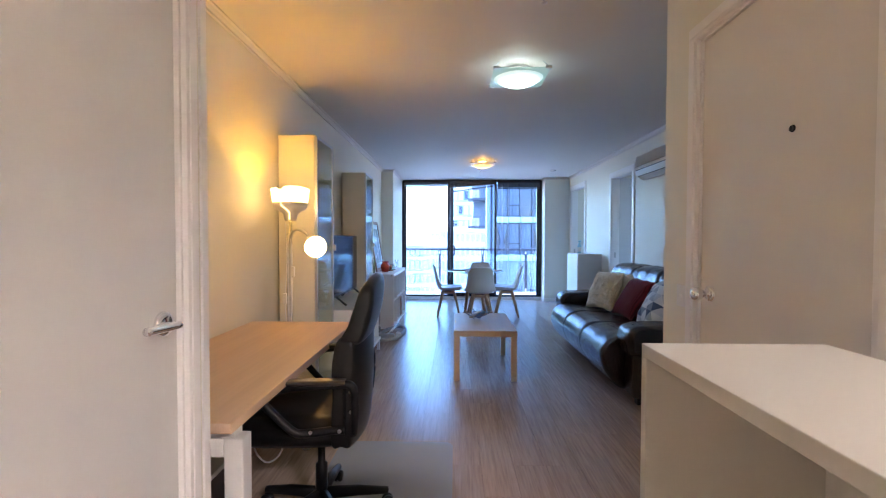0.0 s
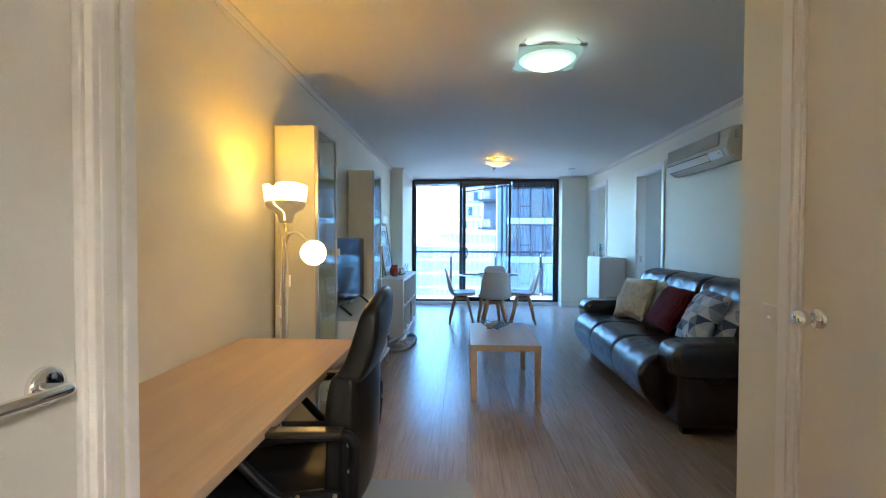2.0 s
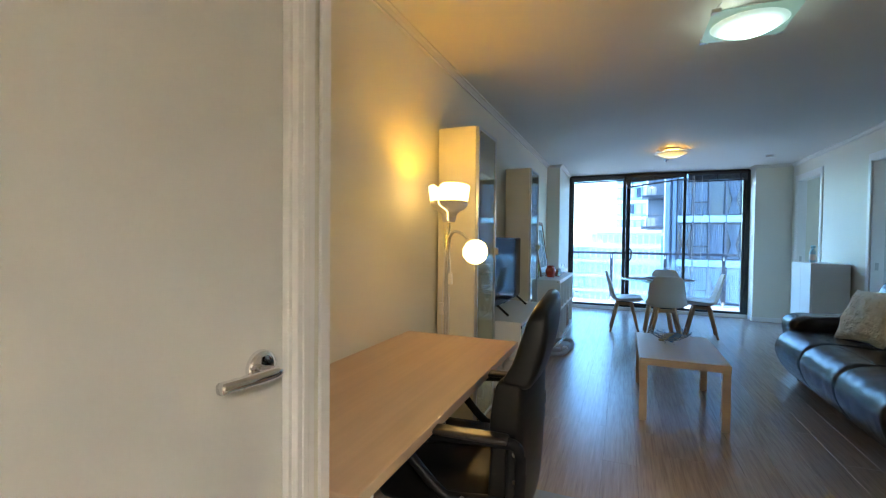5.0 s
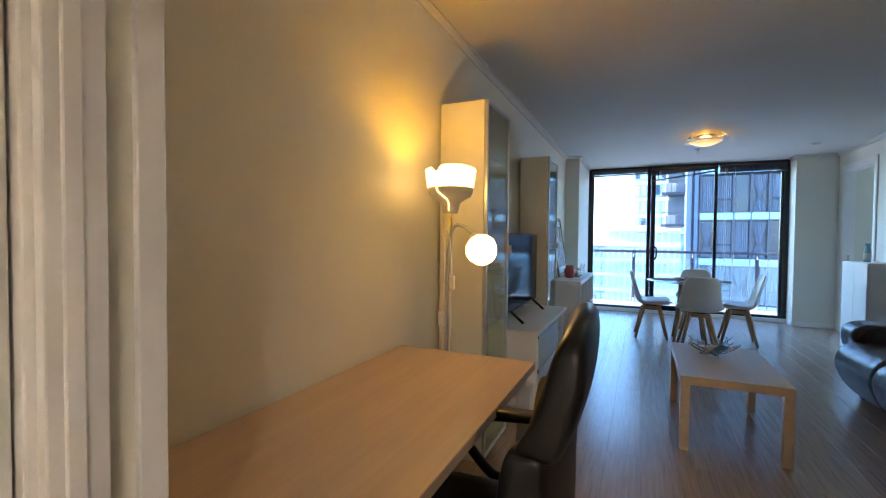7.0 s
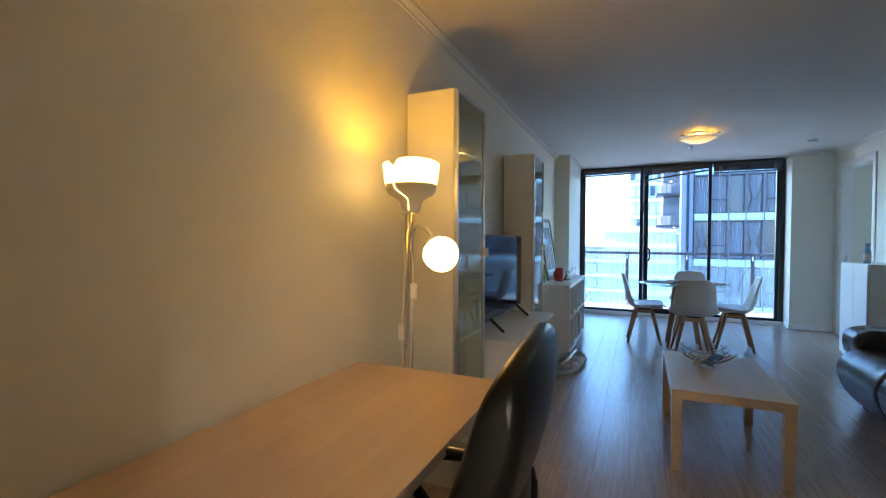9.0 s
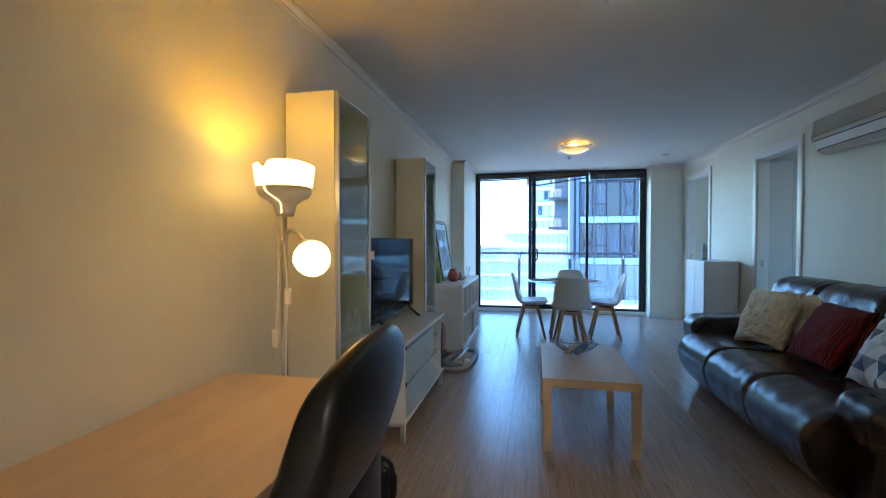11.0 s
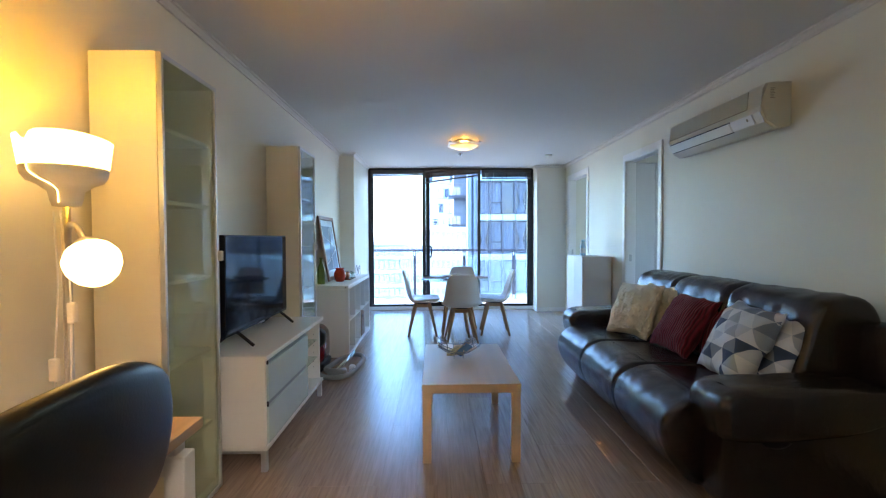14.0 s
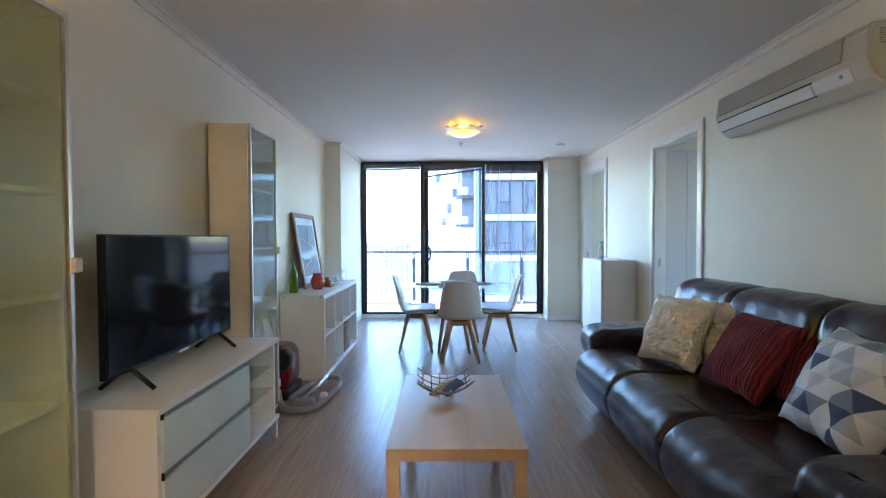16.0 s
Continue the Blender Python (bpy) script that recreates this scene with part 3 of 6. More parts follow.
def drape(x0, x1, z0, z1, y, tied, seed):
    """A hanging curtain with folds, gathered to a waist when tied."""
    bm = bmesh.new()
    nx, nz = 28, 10
    grid = []
    for j in range(nz + 1):
        v = j / nz
        waist = 1.0 if not tied else 0.28 + 0.72 * min(1, abs(v - 0.42) / 0.5) ** 0.8
        row = []
        for i in range(nx + 1):
            u = i / nx - 0.5
            x = (x0 + x1) / 2 + u * (x1 - x0) * waist
            row.append(bm.verts.new((x, y + 0.022 * math.sin(i * 1.5 + seed), z0 + (z1 - z0) * v)))
        grid.append(row)
    for j in range(nz):
        for i in range(nx):
            bm.faces.new((grid[j][i], grid[j][i + 1], grid[j + 1][i + 1], grid[j + 1][i]))
    bmesh.ops.solidify(bm, geom=bm.faces[:], thickness=0.02)
    return bm


ap = thing("apartment_building", "grey-blue apartment block with curtained windows and pale spandrels", "building")
FY = 34.5
part("body", boxes((2.65, 14.0, FY + 0.5, FY + 0.9, -18, 16), (4.4, 14.0, FY + 0.9, FY + 14, -18, 16)), FACADE, ap)
part("corner_pier", boxes((2.65, 2.95, FY, FY + 0.5, -18, 16), (3.12, 3.36, FY + 0.1, FY + 0.5, -18, 16), bev=0.02), FACADE, ap)
for k in range(-3, 4):
    zf = 0.02 + 3.0 * k
    part("spandrel", boxes((3.40, 14.0, FY + 0.12, FY + 0.5, zf - 0.45, zf)), SPANDREL, ap)
    for i in range(10):
        x = 3.42 + i * 0.96
        w = part("window", boxes((x, x + 0.07, FY + 0.05, FY + 0.45, zf, zf + 2.55), (x + 0.89, x + 0.96, FY + 0.05, FY + 0.45, zf, zf + 2.55), (x + 0.07, x + 0.89, FY + 0.05, FY + 0.45, zf, zf + 0.06), (x + 0.07, x + 0.89, FY + 0.05, FY + 0.45, zf + 2.48, zf + 2.55), *(((x + 0.07, x + 0.89, FY + 0.05, FY + 0.45, zf + 0.86, zf + 0.94),) if i % 3 == 1 else ())), DARKFRAME, ap)
        part("pane", boxes((x + 0.07, x + 0.89, FY + 0.42, FY + 0.46, zf + 0.06, zf + 2.48)), DUSK_GLASS, w)
        tied = (i * 7 + k * 3) % 11 == 0 or (i == 3 and k in (0, 1))
        if (i + k * 2) % 6 != 4:
            part("curtain", drape(x + 0.1, x + 0.86, zf + 0.08, zf + 2.42, FY + 0.33, tied, i * 1.3 + k), CURTAIN, w)
    for i in range(11):
        part("spandrel_joint", boxes((3.42 + i * 0.96 - 0.03, 3.42 + i * 0.96 + 0.03, FY + 0.1, FY + 0.12, zf - 0.45, zf)), DARKFRAME, ap)
for k in range(0, 6):
    z = 2.62 + k * 2.9
    b = part("balcony", boxes((1.55, 3.6, 45.5, 48, z - 0.22, z), (1.55, 3.6, 45.5, 45.56, z + 1.0, z + 1.06), bev=0.02), DARKFRAME, ap)
    for i in range(6):
        part("baluster", boxes((1.57 + i * 0.38, 1.61 + i * 0.38, 45.5, 45.55, z, z + 1.0)), RAIL_GREY, b)
    part("outdoor_unit", boxes((1.9, 2.8, 45.8, 46.3, z, z + 0.8), bev=0.03), AC_GREY, b)
part("recess_wall", boxes((2.2, 3.6, 48, 52, 2.4, 20)), FACADE, ap)
tw = thing("glass_tower", "tall blue-green glass tower with pale floor bands", "building")
part("wall", boxes((-1.35, 12.0, 92, 106, -18, 44)), TOWER_GLASS, tw)
for k in range(0, 13):
    part("floor_band", boxes((-1.45, 12.0, 91.7, 92, k * 3.1 + 2.2, k * 3.1 + 2.75)), TOWER, tw)
    for i in range(8):
        x = -1.25 + i * 1.15
        part("window", boxes((x, x + 0.8, 91.85, 92.05, k * 3.1 + 0.2, k * 3.1 + 2.0)), PALE_GLASS if (i * 5 + k * 3) % 4 else DUSK_GLASS, tw)
lb = thing("long_low_building", "long bright white building with rows of windows", "building")
part("wall", boxes((-4.75, 5.0, 70, 90, -18, 3.2), (-60, -4.75, 70.5, 90, -18, 0.65)), TOWER, lb)
part("roof_rail", boxes((-4.75, 5.0, 69.9, 69.95, 3.9, 3.96), (-60, -4.75, 70.4, 70.45, 1.3, 1.36)), PALE_GLASS, lb)
for k in range(-5, 1):
    part("ledge", boxes((-60 if k < 0 else -4.75, 5.0, 69.5, 70.5, k * 2.2 + 2.4, k * 2.2 + 2.75)), TOWER, lb)
    for i in range(34):
        x = -22 + i * 0.8
        if k < 0 or x > -4.7:
            part("window", boxes((x, x + 0.55, 69.9, 70.55, k * 2.2 + 0.85, k * 2.2 + 2.1)), PALE_GLASS, lb)

# ---- desk corner ----
dk = thing("desk", "beech-topped desk on white metal legs against the wall", "desk", pose(0, 0, 0))
DX0, DX1, DY0, DY1, DZ = -1.155, -0.50, 1.41, 2.94, 0.735
part("tabletop", boxes((DX0, DX1, DY0, DY1, DZ - 0.032, DZ), bev=0.003), BEECH, dk)
for x, y in ((DX1 - 0.050, DY0 + 0.05), (DX0 + 0.02, DY0 + 0.05), (DX1 - 0.050, DY1 - 0.12), (DX0 + 0.02, DY1 - 0.12)):
    lg = part("leg", boxes((x, x + 0.058, y, y + 0.058, 0.0, 0.668), bev=0.004), PLASTIC_WHITE, dk, "white square metal leg")
for y in (DY0 + 0.05, DY1 - 0.12):
    cr = part("cross_rail", boxes((DX0 + 0.079, DX1 - 0.051, y, y + 0.058, 0.610, 0.668), bev=0.004), PLASTIC_WHITE, dk, "white square steel rail between the legs")
    part("spacer_block", boxes((DX0 + 0.15, DX0 + 0.235, y + 0.004, y + 0.054, 0.6685, DZ - 0.0325), bev=0.003), PLASTIC_WHITE, cr)
    part("spacer_block", boxes((DX1 - 0.105, DX1 - 0.018, y + 0.004, y + 0.054, 0.6685, DZ - 0.0325), bev=0.003), PLASTIC_WHITE, cr)
part("frame_rail", boxes((DX1 - 0.16, DX1 - 0.125, DY0 + 0.11, DY1 - 0.122, 0.64, 0.70), bev=0.004), PLASTIC_WHITE, dk)
part("frame_rail", boxes((DX0 + 0.035, DX0 + 0.07, DY0 + 0.11, DY1 - 0.122, 0.64, 0.70), bev=0.004), PLASTIC_WHITE, dk)


def tall_cabinet(y0, y1, x0, x1, label, shelves, pane):
    t = thing("display_cabinet", label, "cabinet", pose(x0, y0, 0), "glass-door cabinets")
    W, D, HH = y1 - y0, x1 - x0, 2.02
    part("side_panel", boxes((0, D - 0.022, 0, 0.018, 0, HH), bev=0.0015), MELAMINE_EDGE, t)
    part("side_panel", boxes((0, D - 0.022, W - 0.018, W, 0, HH), bev=0.0015), MELAMINE_EDGE, t)
    part("top_panel", boxes((0, D - 0.022, 0.018, W - 0.018, HH - 0.02, HH), bev=0.0015), MELAMINE_EDGE, t)
    part("back_panel", boxes((0.003, 0.008, 0.018, W - 0.018, 0.06, HH - 0.02)), MELAMINE_EDGE, t)
    part("plinth", boxes((D - 0.05, D - 0.035, 0.018, W - 0.018, 0, 0.06)), MELAMINE_EDGE, t)
    part("bottom_panel", boxes((0.008, D - 0.024, 0.018, W - 0.018, 0.06, 0.078), bev=0.001), MELAMINE_EDGE, t)
    for z in shelves:
        part("shelf", boxes((0.010, D - 0.035, 0.019, W - 0.019, z, z + 0.018), bev=0.001), MELAMINE_EDGE, t)
    for z in (0.5, 0.9, 1.3, 1.62, 1.68):
        part("shelf_pin_hole", lathe([(0, 0.0012), (0.004, 0.0012), (0.004, 0)], 10), BLACK_PLASTIC, t).matrix_basis = pose(D - 0.07, W - 0.018, z, 90, 0, 0)
    dd = part("door", boxes((D - 0.020, D, 0.001, 0.016, 0.03, HH - 0.003), (D - 0.020, D, W - 0.016, W - 0.001, 0.03, HH - 0.003), (D - 0.020, D, 0.016, W - 0.016, 0.03, 0.046), (D - 0.020, D, 0.016, W - 0.016, HH - 0.019, HH - 0.003), bev=0.0015), ALU, t, "narrow aluminium door frame")
    p = part("door_glass", boxes((D - 0.012, D - 0.008, 0.016, W - 0.016, 0.046, HH - 0.019)), pane, dd, "tinted glass")
    p.visible_shadow = False
    part("child_lock", boxes((D - 0.004, D + 0.018, W - 0.012, W + 0.014, 1.165, 1.215), bev=0.004), PLASTIC_CREAM, dd, "cream plastic latch")
    return t


tall_cabinet(3.37, 3.805, -1.155, -0.87, "tall narrow white cabinet with a glass door beside the lamp", (0.36, 0.72, 1.08, 1.42, 1.72), CAB_GLASS)
tall_cabinet(5.165, 5.60, -1.15, -0.875, "tall narrow white cabinet with a glass door behind the TV bench", (0.45, 0.83, 1.2, 1.6), CAB_CLEAR)

# TV bench
RAILT = mat("teal_grey_rail", (0.17, 0.22, 0.23), 0.3, 0.3, var=0.05, bump=0)
bn = thing("tv_bench", "white TV bench with frosted glass drawers and open shelves", "tv bench")
BX0, BX1, BY0, BY1 = -1.15, -0.70, 3.96, 5.15
part("top_panel", boxes((BX0, BX1, BY0, BY1, 0.615, 0.64), bev=0.002), MELAMINE, bn)
part("side_panel", boxes((BX0, BX1 - 0.012, BY0 + 0.004, BY0 + 0.026, 0.145, 0.615), bev=0.0015), MELAMINE, bn)
part("side_panel", boxes((BX0, BX1 - 0.03, BY1 - 0.026, BY1 - 0.004, 0.145, 0.615), bev=0.0015), MELAMINE, bn)
part("bottom_panel", boxes((BX0, BX1 - 0.004, BY0 + 0.004, BY1 - 0.004, 0.122, 0.145), bev=0.0015), MELAMINE, bn)
part("divider", boxes((BX0, BX1 - 0.03, 4.70, 4.718, 0.145, 0.615), bev=0.001), MELAMINE, bn)
part("back_panel", boxes((BX0 + 0.002, BX0 + 0.008, BY0 + 0.026, BY1 - 0.026, 0.145, 0.615)), MELAMINE, bn)
for z0, z1 in ((0.150, 0.352), (0.384, 0.586)):
    dd = part("drawer", boxes((BX1 - 0.022, BX1 - 0.004, BY0 + 0.03, 4.728, z0, z1), bev=0.002), FROSTED, bn, "frosted glass drawer front")
    part("drawer_rail", boxes((BX1 - 0.030, BX1 - 0.016, BY0 + 0.03, 4.728, z1 + 0.001, z1 + 0.028), bev=0.002), RAILT, dd, "dark grip rail")
    part("rail_end", boxes((BX1 - 0.016, BX1 - 0.006, BY0 + 0.03, BY0 + 0.038, z1 + 0.001, z1 + 0.028)), BLACK_PLASTIC, dd)
for z in (0.315, 0.455):
    part("glass_shelf", boxes((BX0 + 0.02, BX1 - 0.045, 4.72, BY1 - 0.028, z, z + 0.008)), TABLE_GLASS, bn, "clear glass shelf").visible_shadow = False
for i, z in enumerate((0.24, 0.28, 0.315, 0.355, 0.41, 0.455, 0.50)):
    part("pin_hole", lathe([(0, 0.0012), (0.0035, 0.0012), (0.0035, 0)], 8), BLACK_PLASTIC, bn).matrix_basis = pose(BX1 - 0.075, BY1 - 0.026, z, 90, 0, 0)
for ya in (BY0 + 0.02, BY1 - 0.05):
    part("leg_frame", boxes((BX0 + 0.03, BX1 - 0.03, ya, ya + 0.03, 0.098, 0.121), bev=0.002), ALU, bn)
for x in (BX0 + 0.02, BX1 - 0.045):
    for y in (BY0 + 0.01, BY1 - 0.042):
        part("leg", boxes((x, x + 0.032, y, y + 0.032, 0, 0.121), bev=0.003), ALU, bn, "square metal leg")

# television
tv = thing("television", "flat black television on two splayed feet", "television")
TX, TY0, TY1, TZ0, TZ1 = -0.955, 4.04, 5.03, 0.718, 1.296
part("body", boxes((TX - 0.03, TX, TY0, TY1, TZ0, TZ1), bev=0.004), BLACK_PLASTIC, tv)
part("back_box", boxes((TX - 0.075, TX - 0.03, TY0 + 0.12, TY1 - 0.12, TZ0 + 0.03, TZ0 + 0.34), bev=0.015), BLACK_PLASTIC, tv)
part("screen", boxes((TX, TX + 0.003, TY0 + 0.008, TY1 - 0.008, TZ0 + 0.018, TZ1 - 0.008)), SCREEN, tv, "dark glossy screen")
part("badge", boxes((TX, TX + 0.006, 4.50, 4.58, TZ0 - 0.006, TZ0 + 0.006), bev=0.002), STEEL, tv)
for y in (TY0 + 0.14, TY1 - 0.14):
    part("foot", tube([(TX + 0.10, y - 0.01, 0.648), (TX - 0.005, y, TZ0 + 0.012), (TX - 0.02, y, TZ0 + 0.015)], 0.010, 8), BLACK_PLASTIC, tv)
    part("foot", tube([(TX - 0.13, y - 0.01, 0.648), (TX - 0.03, y, TZ0 + 0.012), (TX - 0.015, y, TZ0 + 0.015)], 0.010, 8), BLACK_PLASTIC, tv)

# cube shelf
ks = thing("cube_shelf", "low white cube shelf with eight compartments", "shelf")
KX0, KX1, KY0, KY1, KH = -1.10, -0.71, 6.24, 7.71, 0.77
part("top_panel", boxes((KX0, KX1, KY0, KY1, KH - 0.04, KH), bev=0.002), MELAMINE, ks)
part("bottom_panel", boxes((KX0, KX1, KY0, KY1, 0, 0.04), bev=0.002), MELAMINE, ks)
part("side_panel", boxes((KX0, KX1, KY0, KY0 + 0.04, 0.04, KH - 0.04), bev=0.0015), MELAMINE, ks)
part("side_panel", boxes((KX0, KX1, KY1 - 0.04, KY1, 0.04, KH - 0.04), bev=0.0015), MELAMINE, ks)
part("middle_shelf", boxes((KX0 + 0.002, KX1 - 0.003, KY0 + 0.04, KY1 - 0.04, 0.378, 0.394), bev=0.001), MELAMINE, ks)
cell = (KY1 - KY0 - 0.08) / 4
for i in (1, 2, 3):
    y = KY0 + 0.04 + cell * i
    part("divider", boxes((KX0 + 0.002, KX1 - 0.003, y - 0.008, y + 0.008, 0.04, 0.378), bev=0.001), MELAMINE, ks)
    part("divider", boxes((KX0 + 0.002, KX1 - 0.003, y - 0.008, y + 0.008, 0.394, KH - 0.04), bev=0.001), MELAMINE, ks)
part("back_panel", boxes((KX0 - 0.004, KX0 + 0.001, KY0 + 0.002, KY1 - 0.002, 0.002, KH - 0.002)), MELAMINE, ks)
for x in (KX0 + 0.03, KX1 - 0.03):
    part("screw_cap", lathe([(0, 0.0015), (0.007, 0.0015), (0.008, 0)], 12), GRILLE, ks).matrix_basis = pose(x, KY0, KH - 0.02, 90, 0, 0)

# coffee table
ct = thing("coffee_table", "low birch-effect coffee table with square legs", "coffee table", pose(0.133, 4.04, 0))
part("tabletop", boxes((0, 0.56, 0, 0.93, 0.40, 0.45), bev=0.002), BIRCH, ct)
for x in (0.002, 0.56 - 0.052):
    for y in (0.002, 0.93 - 0.052):
        part("leg", boxes((x, x + 0.05, y, y + 0.05, 0, 0.40), bev=0.002), BIRCH, ct)

# white cupboard by the far doorway
cp = thing("cupboard", "plain white waist-high cupboard beside the doorway", "cupboard")
part("carcass", boxes((2.078, 2.43, 7.05, 7.67, 0, 1.03), bev=0.002), MELAMINE, cp)
part("door", boxes((2.058, 2.076, 7.052, 7.359, 0.03, 1.027), bev=0.0015), MELAMINE, cp)
part("door", boxes((2.058, 2.076, 7.362, 7.668, 0.03, 1.027), bev=0.0015), MELAMINE, cp)

# chest of drawers behind the hallway corner
ch = thing("chest_of_drawers", "white chest of drawers against the hallway wall", "chest")
part("carcass", boxes((1.435, 2.22, 2.36, 2.725, 0, 1.015), bev=0.002), MELAMINE, ch)
part("top_panel", boxes((1.428, 2.227, 2.36, 2.745, 1.016, 1.034), bev=0.002), MELAMINE, ch)
for i in range(4):
    part("drawer", boxes((1.432, 2.222, 2.728, 2.746, 0.03 + i * 0.245, 0.03 + i * 0.245 + 0.24), bev=0.0015), MELAMINE, ch)

# bookcase in the hallway
bk = thing("bookcase", "low open white bookcase standing in the hallway", "bookcase")
SX0, SX1, SY0, SY1, SH = 0.43, 0.715, 0.08, 0.885, 1.10
part("top_panel", boxes((SX0, SX1, SY0, SY1, SH - 0.02, SH), bev=0.0015), BOOKCASE_BOARD, bk)
part("side_panel", boxes((SX0, SX1, SY0, SY0 + 0.018, 0, SH - 0.02), bev=0.0015), BOOKCASE_BOARD, bk)
part("side_panel", boxes((SX0, SX1, SY1 - 0.018, SY1, 0, SH - 0.02), bev=0.0015), BOOKCASE_BOARD, bk)
part("back_panel", boxes((SX1 - 0.012, SX1 - 0.006, SY0 + 0.018, SY1 - 0.018, 0.06, SH - 0.02)), BOOKCASE_BOARD, bk)
part("bottom_panel", boxes((SX0 + 0.01, SX1 - 0.012, SY0 + 0.018, SY1 - 0.018, 0.06, 0.078)), BOOKCASE_BOARD, bk)
part("shelf", boxes((SX0 + 0.015, SX1 - 0.012, SY0 + 0.018, SY1 - 0.018, 0.42, 0.438)), BOOKCASE_BOARD, bk)
for z in (0.72, 0.78, 0.84):
    for x in (SX0 + 0.04, SX1 - 0.06):
        part("pin_hole", lathe([(0, 0.0012), (0.0035, 0.0012), (0.0035, 0)], 8), BLACK_PLASTIC, bk).matrix_basis = pose(x, SY1 - 0.018, z, 90, 0, 0)


# ---- seating ----
def loft(profile, y0, y1, r, n=26, wrinkle=0.0, wscale=7.0, seed=0.0, per=5):
    """Sweeps a closed (x, z) outline along y, drawn in at both ends like stuffed upholstery."""
    pts = [(p.x, p.z) for p in curve_pts([(a, 0, b) for a, b in profile], per, True)]
    cx, cz = sum(p[0] for p in pts) / len(pts), sum(p[1] for p in pts) / len(pts)
    bm, rings = bmesh.new(), []
    for k in range(n + 1):
        u = 0.5 - 0.5 * math.cos(math.pi * k / n)
        y = y0 + (y1 - y0) * u
        d = min(y - y0, y1 - y)
        ins = r * (1 - math.sqrt(max(0, 1 - max(0, 1 - d / r) ** 2))) if d < r else 0.0
        ring = []
        for x, z in pts:
            v = Vector((x - cx, 0, z - cz))
            s = max(0.0, v.length - ins)
            q = Vector((cx, y, cz)) + v.normalized() * s
            if wrinkle:
                q += v.normalized() * wrinkle * (noise.noise(Vector((q.x * wscale, q.y * wscale * 1.3 + seed, q.z * wscale))) + 0.5 * noise.noise(Vector((q.x * wscale * 2.6, q.y * wscale * 3.1 + seed, q.z * wscale * 1.5))))
            ring.append(bm.verts.new(q))
        rings.append(ring)
    m = len(pts)
    for a, b in zip(rings, rings[1:]):
        for j in range(m):
            bm.faces.new((a[j], a[(j + 1) % m], b[(j + 1) % m], b[j]))
    bm.faces.new(rings[0])
    bm.faces.new(rings[-1][::-1])
    return bm


def piping(points, r=0.004):
    return tube(curve_pts(points, 6), r, 6)


so = thing("recliner_sofa", "dark brown leather three-seat recliner sofa with cushions on it", "sofa")
SEATS = (3.645, 4.245, 4.85, 5.455)
BACKS = (3.66, 4.32, 4.93, 5.53)
part("base", soft(1.50, 2.40, 3.50, 5.66, 0.05, 0.36, 0.03, 8), LEATHER, so, smooth=True)
part("back_shell", soft(2.26, 2.43, 3.46, 5.70, 0.06, 0.86, 0.05, 10, wrinkle=0.006), LEATHER, so, smooth=True)
SEAT_P = [(2.04, 0.47), (1.72, 0.49), (1.52, 0.505), (1.40, 0.485), (1.325, 0.43), (1.295, 0.35), (1.31, 0.26), (1.36, 0.17), (1.44, 0.09), (1.56, 0.075), (2.04, 0.10)]
BACK_P = [(1.96, 0.45), (1.955, 0.58), (2.00, 0.74), (2.035, 0.87), (2.09, 0.955), (2.20, 0.985), (2.32, 0.965), (2.38, 0.88), (2.39, 0.72), (2.38, 0.45)]
for i in range(3):
    a, b = SEATS[i] + 0.001, SEATS[i + 1] - 0.001
    s = part("seat", loft(SEAT_P, a, b, 0.034, 44, 0.0045, 9, i * 7.3), LEATHER, so, "", True)
    part("seam", piping([(1.80, a + 0.03, 0.492), (1.56, a + 0.022, 0.500), (1.42, a + 0.03, 0.484)], 0.0016), LEATHER, s, smooth=True)
    part("seam", piping([(1.52, a + 0.02, 0.503), (1.51, (a + b) / 2, 0.512), (1.52, b - 0.02, 0.503)], 0.0016), LEATHER, s, smooth=True)
    a, b = BACKS[i] + 0.003, BACKS[i + 1] - 0.003
    part("backrest", loft(BACK_P, a, b, 0.042, 40, 0.009, 7, 20 + i * 5.1), LEATHER, so, "", True)
ARM_P = [(2.24, 0.50), (2.20, 0.60), (1.95, 0.625), (1.65, 0.625), (1.50, 0.615), (1.425, 0.565), (1.425, 0.46), (1.48, 0.40), (1.9, 0.40)]
for y0, y1, sgn in ((3.40, 3.68, -1), (5.44, 5.735, 1)):
    yb = (y0 + 0.04, y1 - 0.03) if sgn < 0 else (y0 + 0.03, y1 - 0.04)
    ar = part("arm", soft(1.47, 2.36, yb[0], yb[1], 0.06, 0.53, 0.045, 9, wrinkle=0.006), LEATHER, so, "", True)
    part("arm_pad", loft(ARM_P, y0, y1, 0.055, 26, 0.010, 8, 40 + y0), LEATHER, ar, "", True)
    part("seam", piping([(1.47, y0 + 0.03, 0.578), (1.50, (y0 + y1) / 2, 0.617), (1.47, y1 - 0.03, 0.58)], 0.003), LEATHER, ar, smooth=True)
lv = part("recline_handle", lathe([(0, 0.012), (0.03, 0.012), (0.045, 0.006), (0.05, 0)], 24), BLACK_PLASTIC, so, "black recessed lever", True)
lv.matrix_basis = pose(1.68, 3.438, 0.40, 90, 0, 0) @ Matrix.Diagonal((1.4, 0.8, 1, 1))
for x in (1.56, 2.32):
    for y in (3.55, 5.62):
        part("foot", boxes((x - 0.03, x + 0.03, y - 0.03, y + 0.03, 0, 0.06), bev=0.004), BLACK_PLASTIC, so)


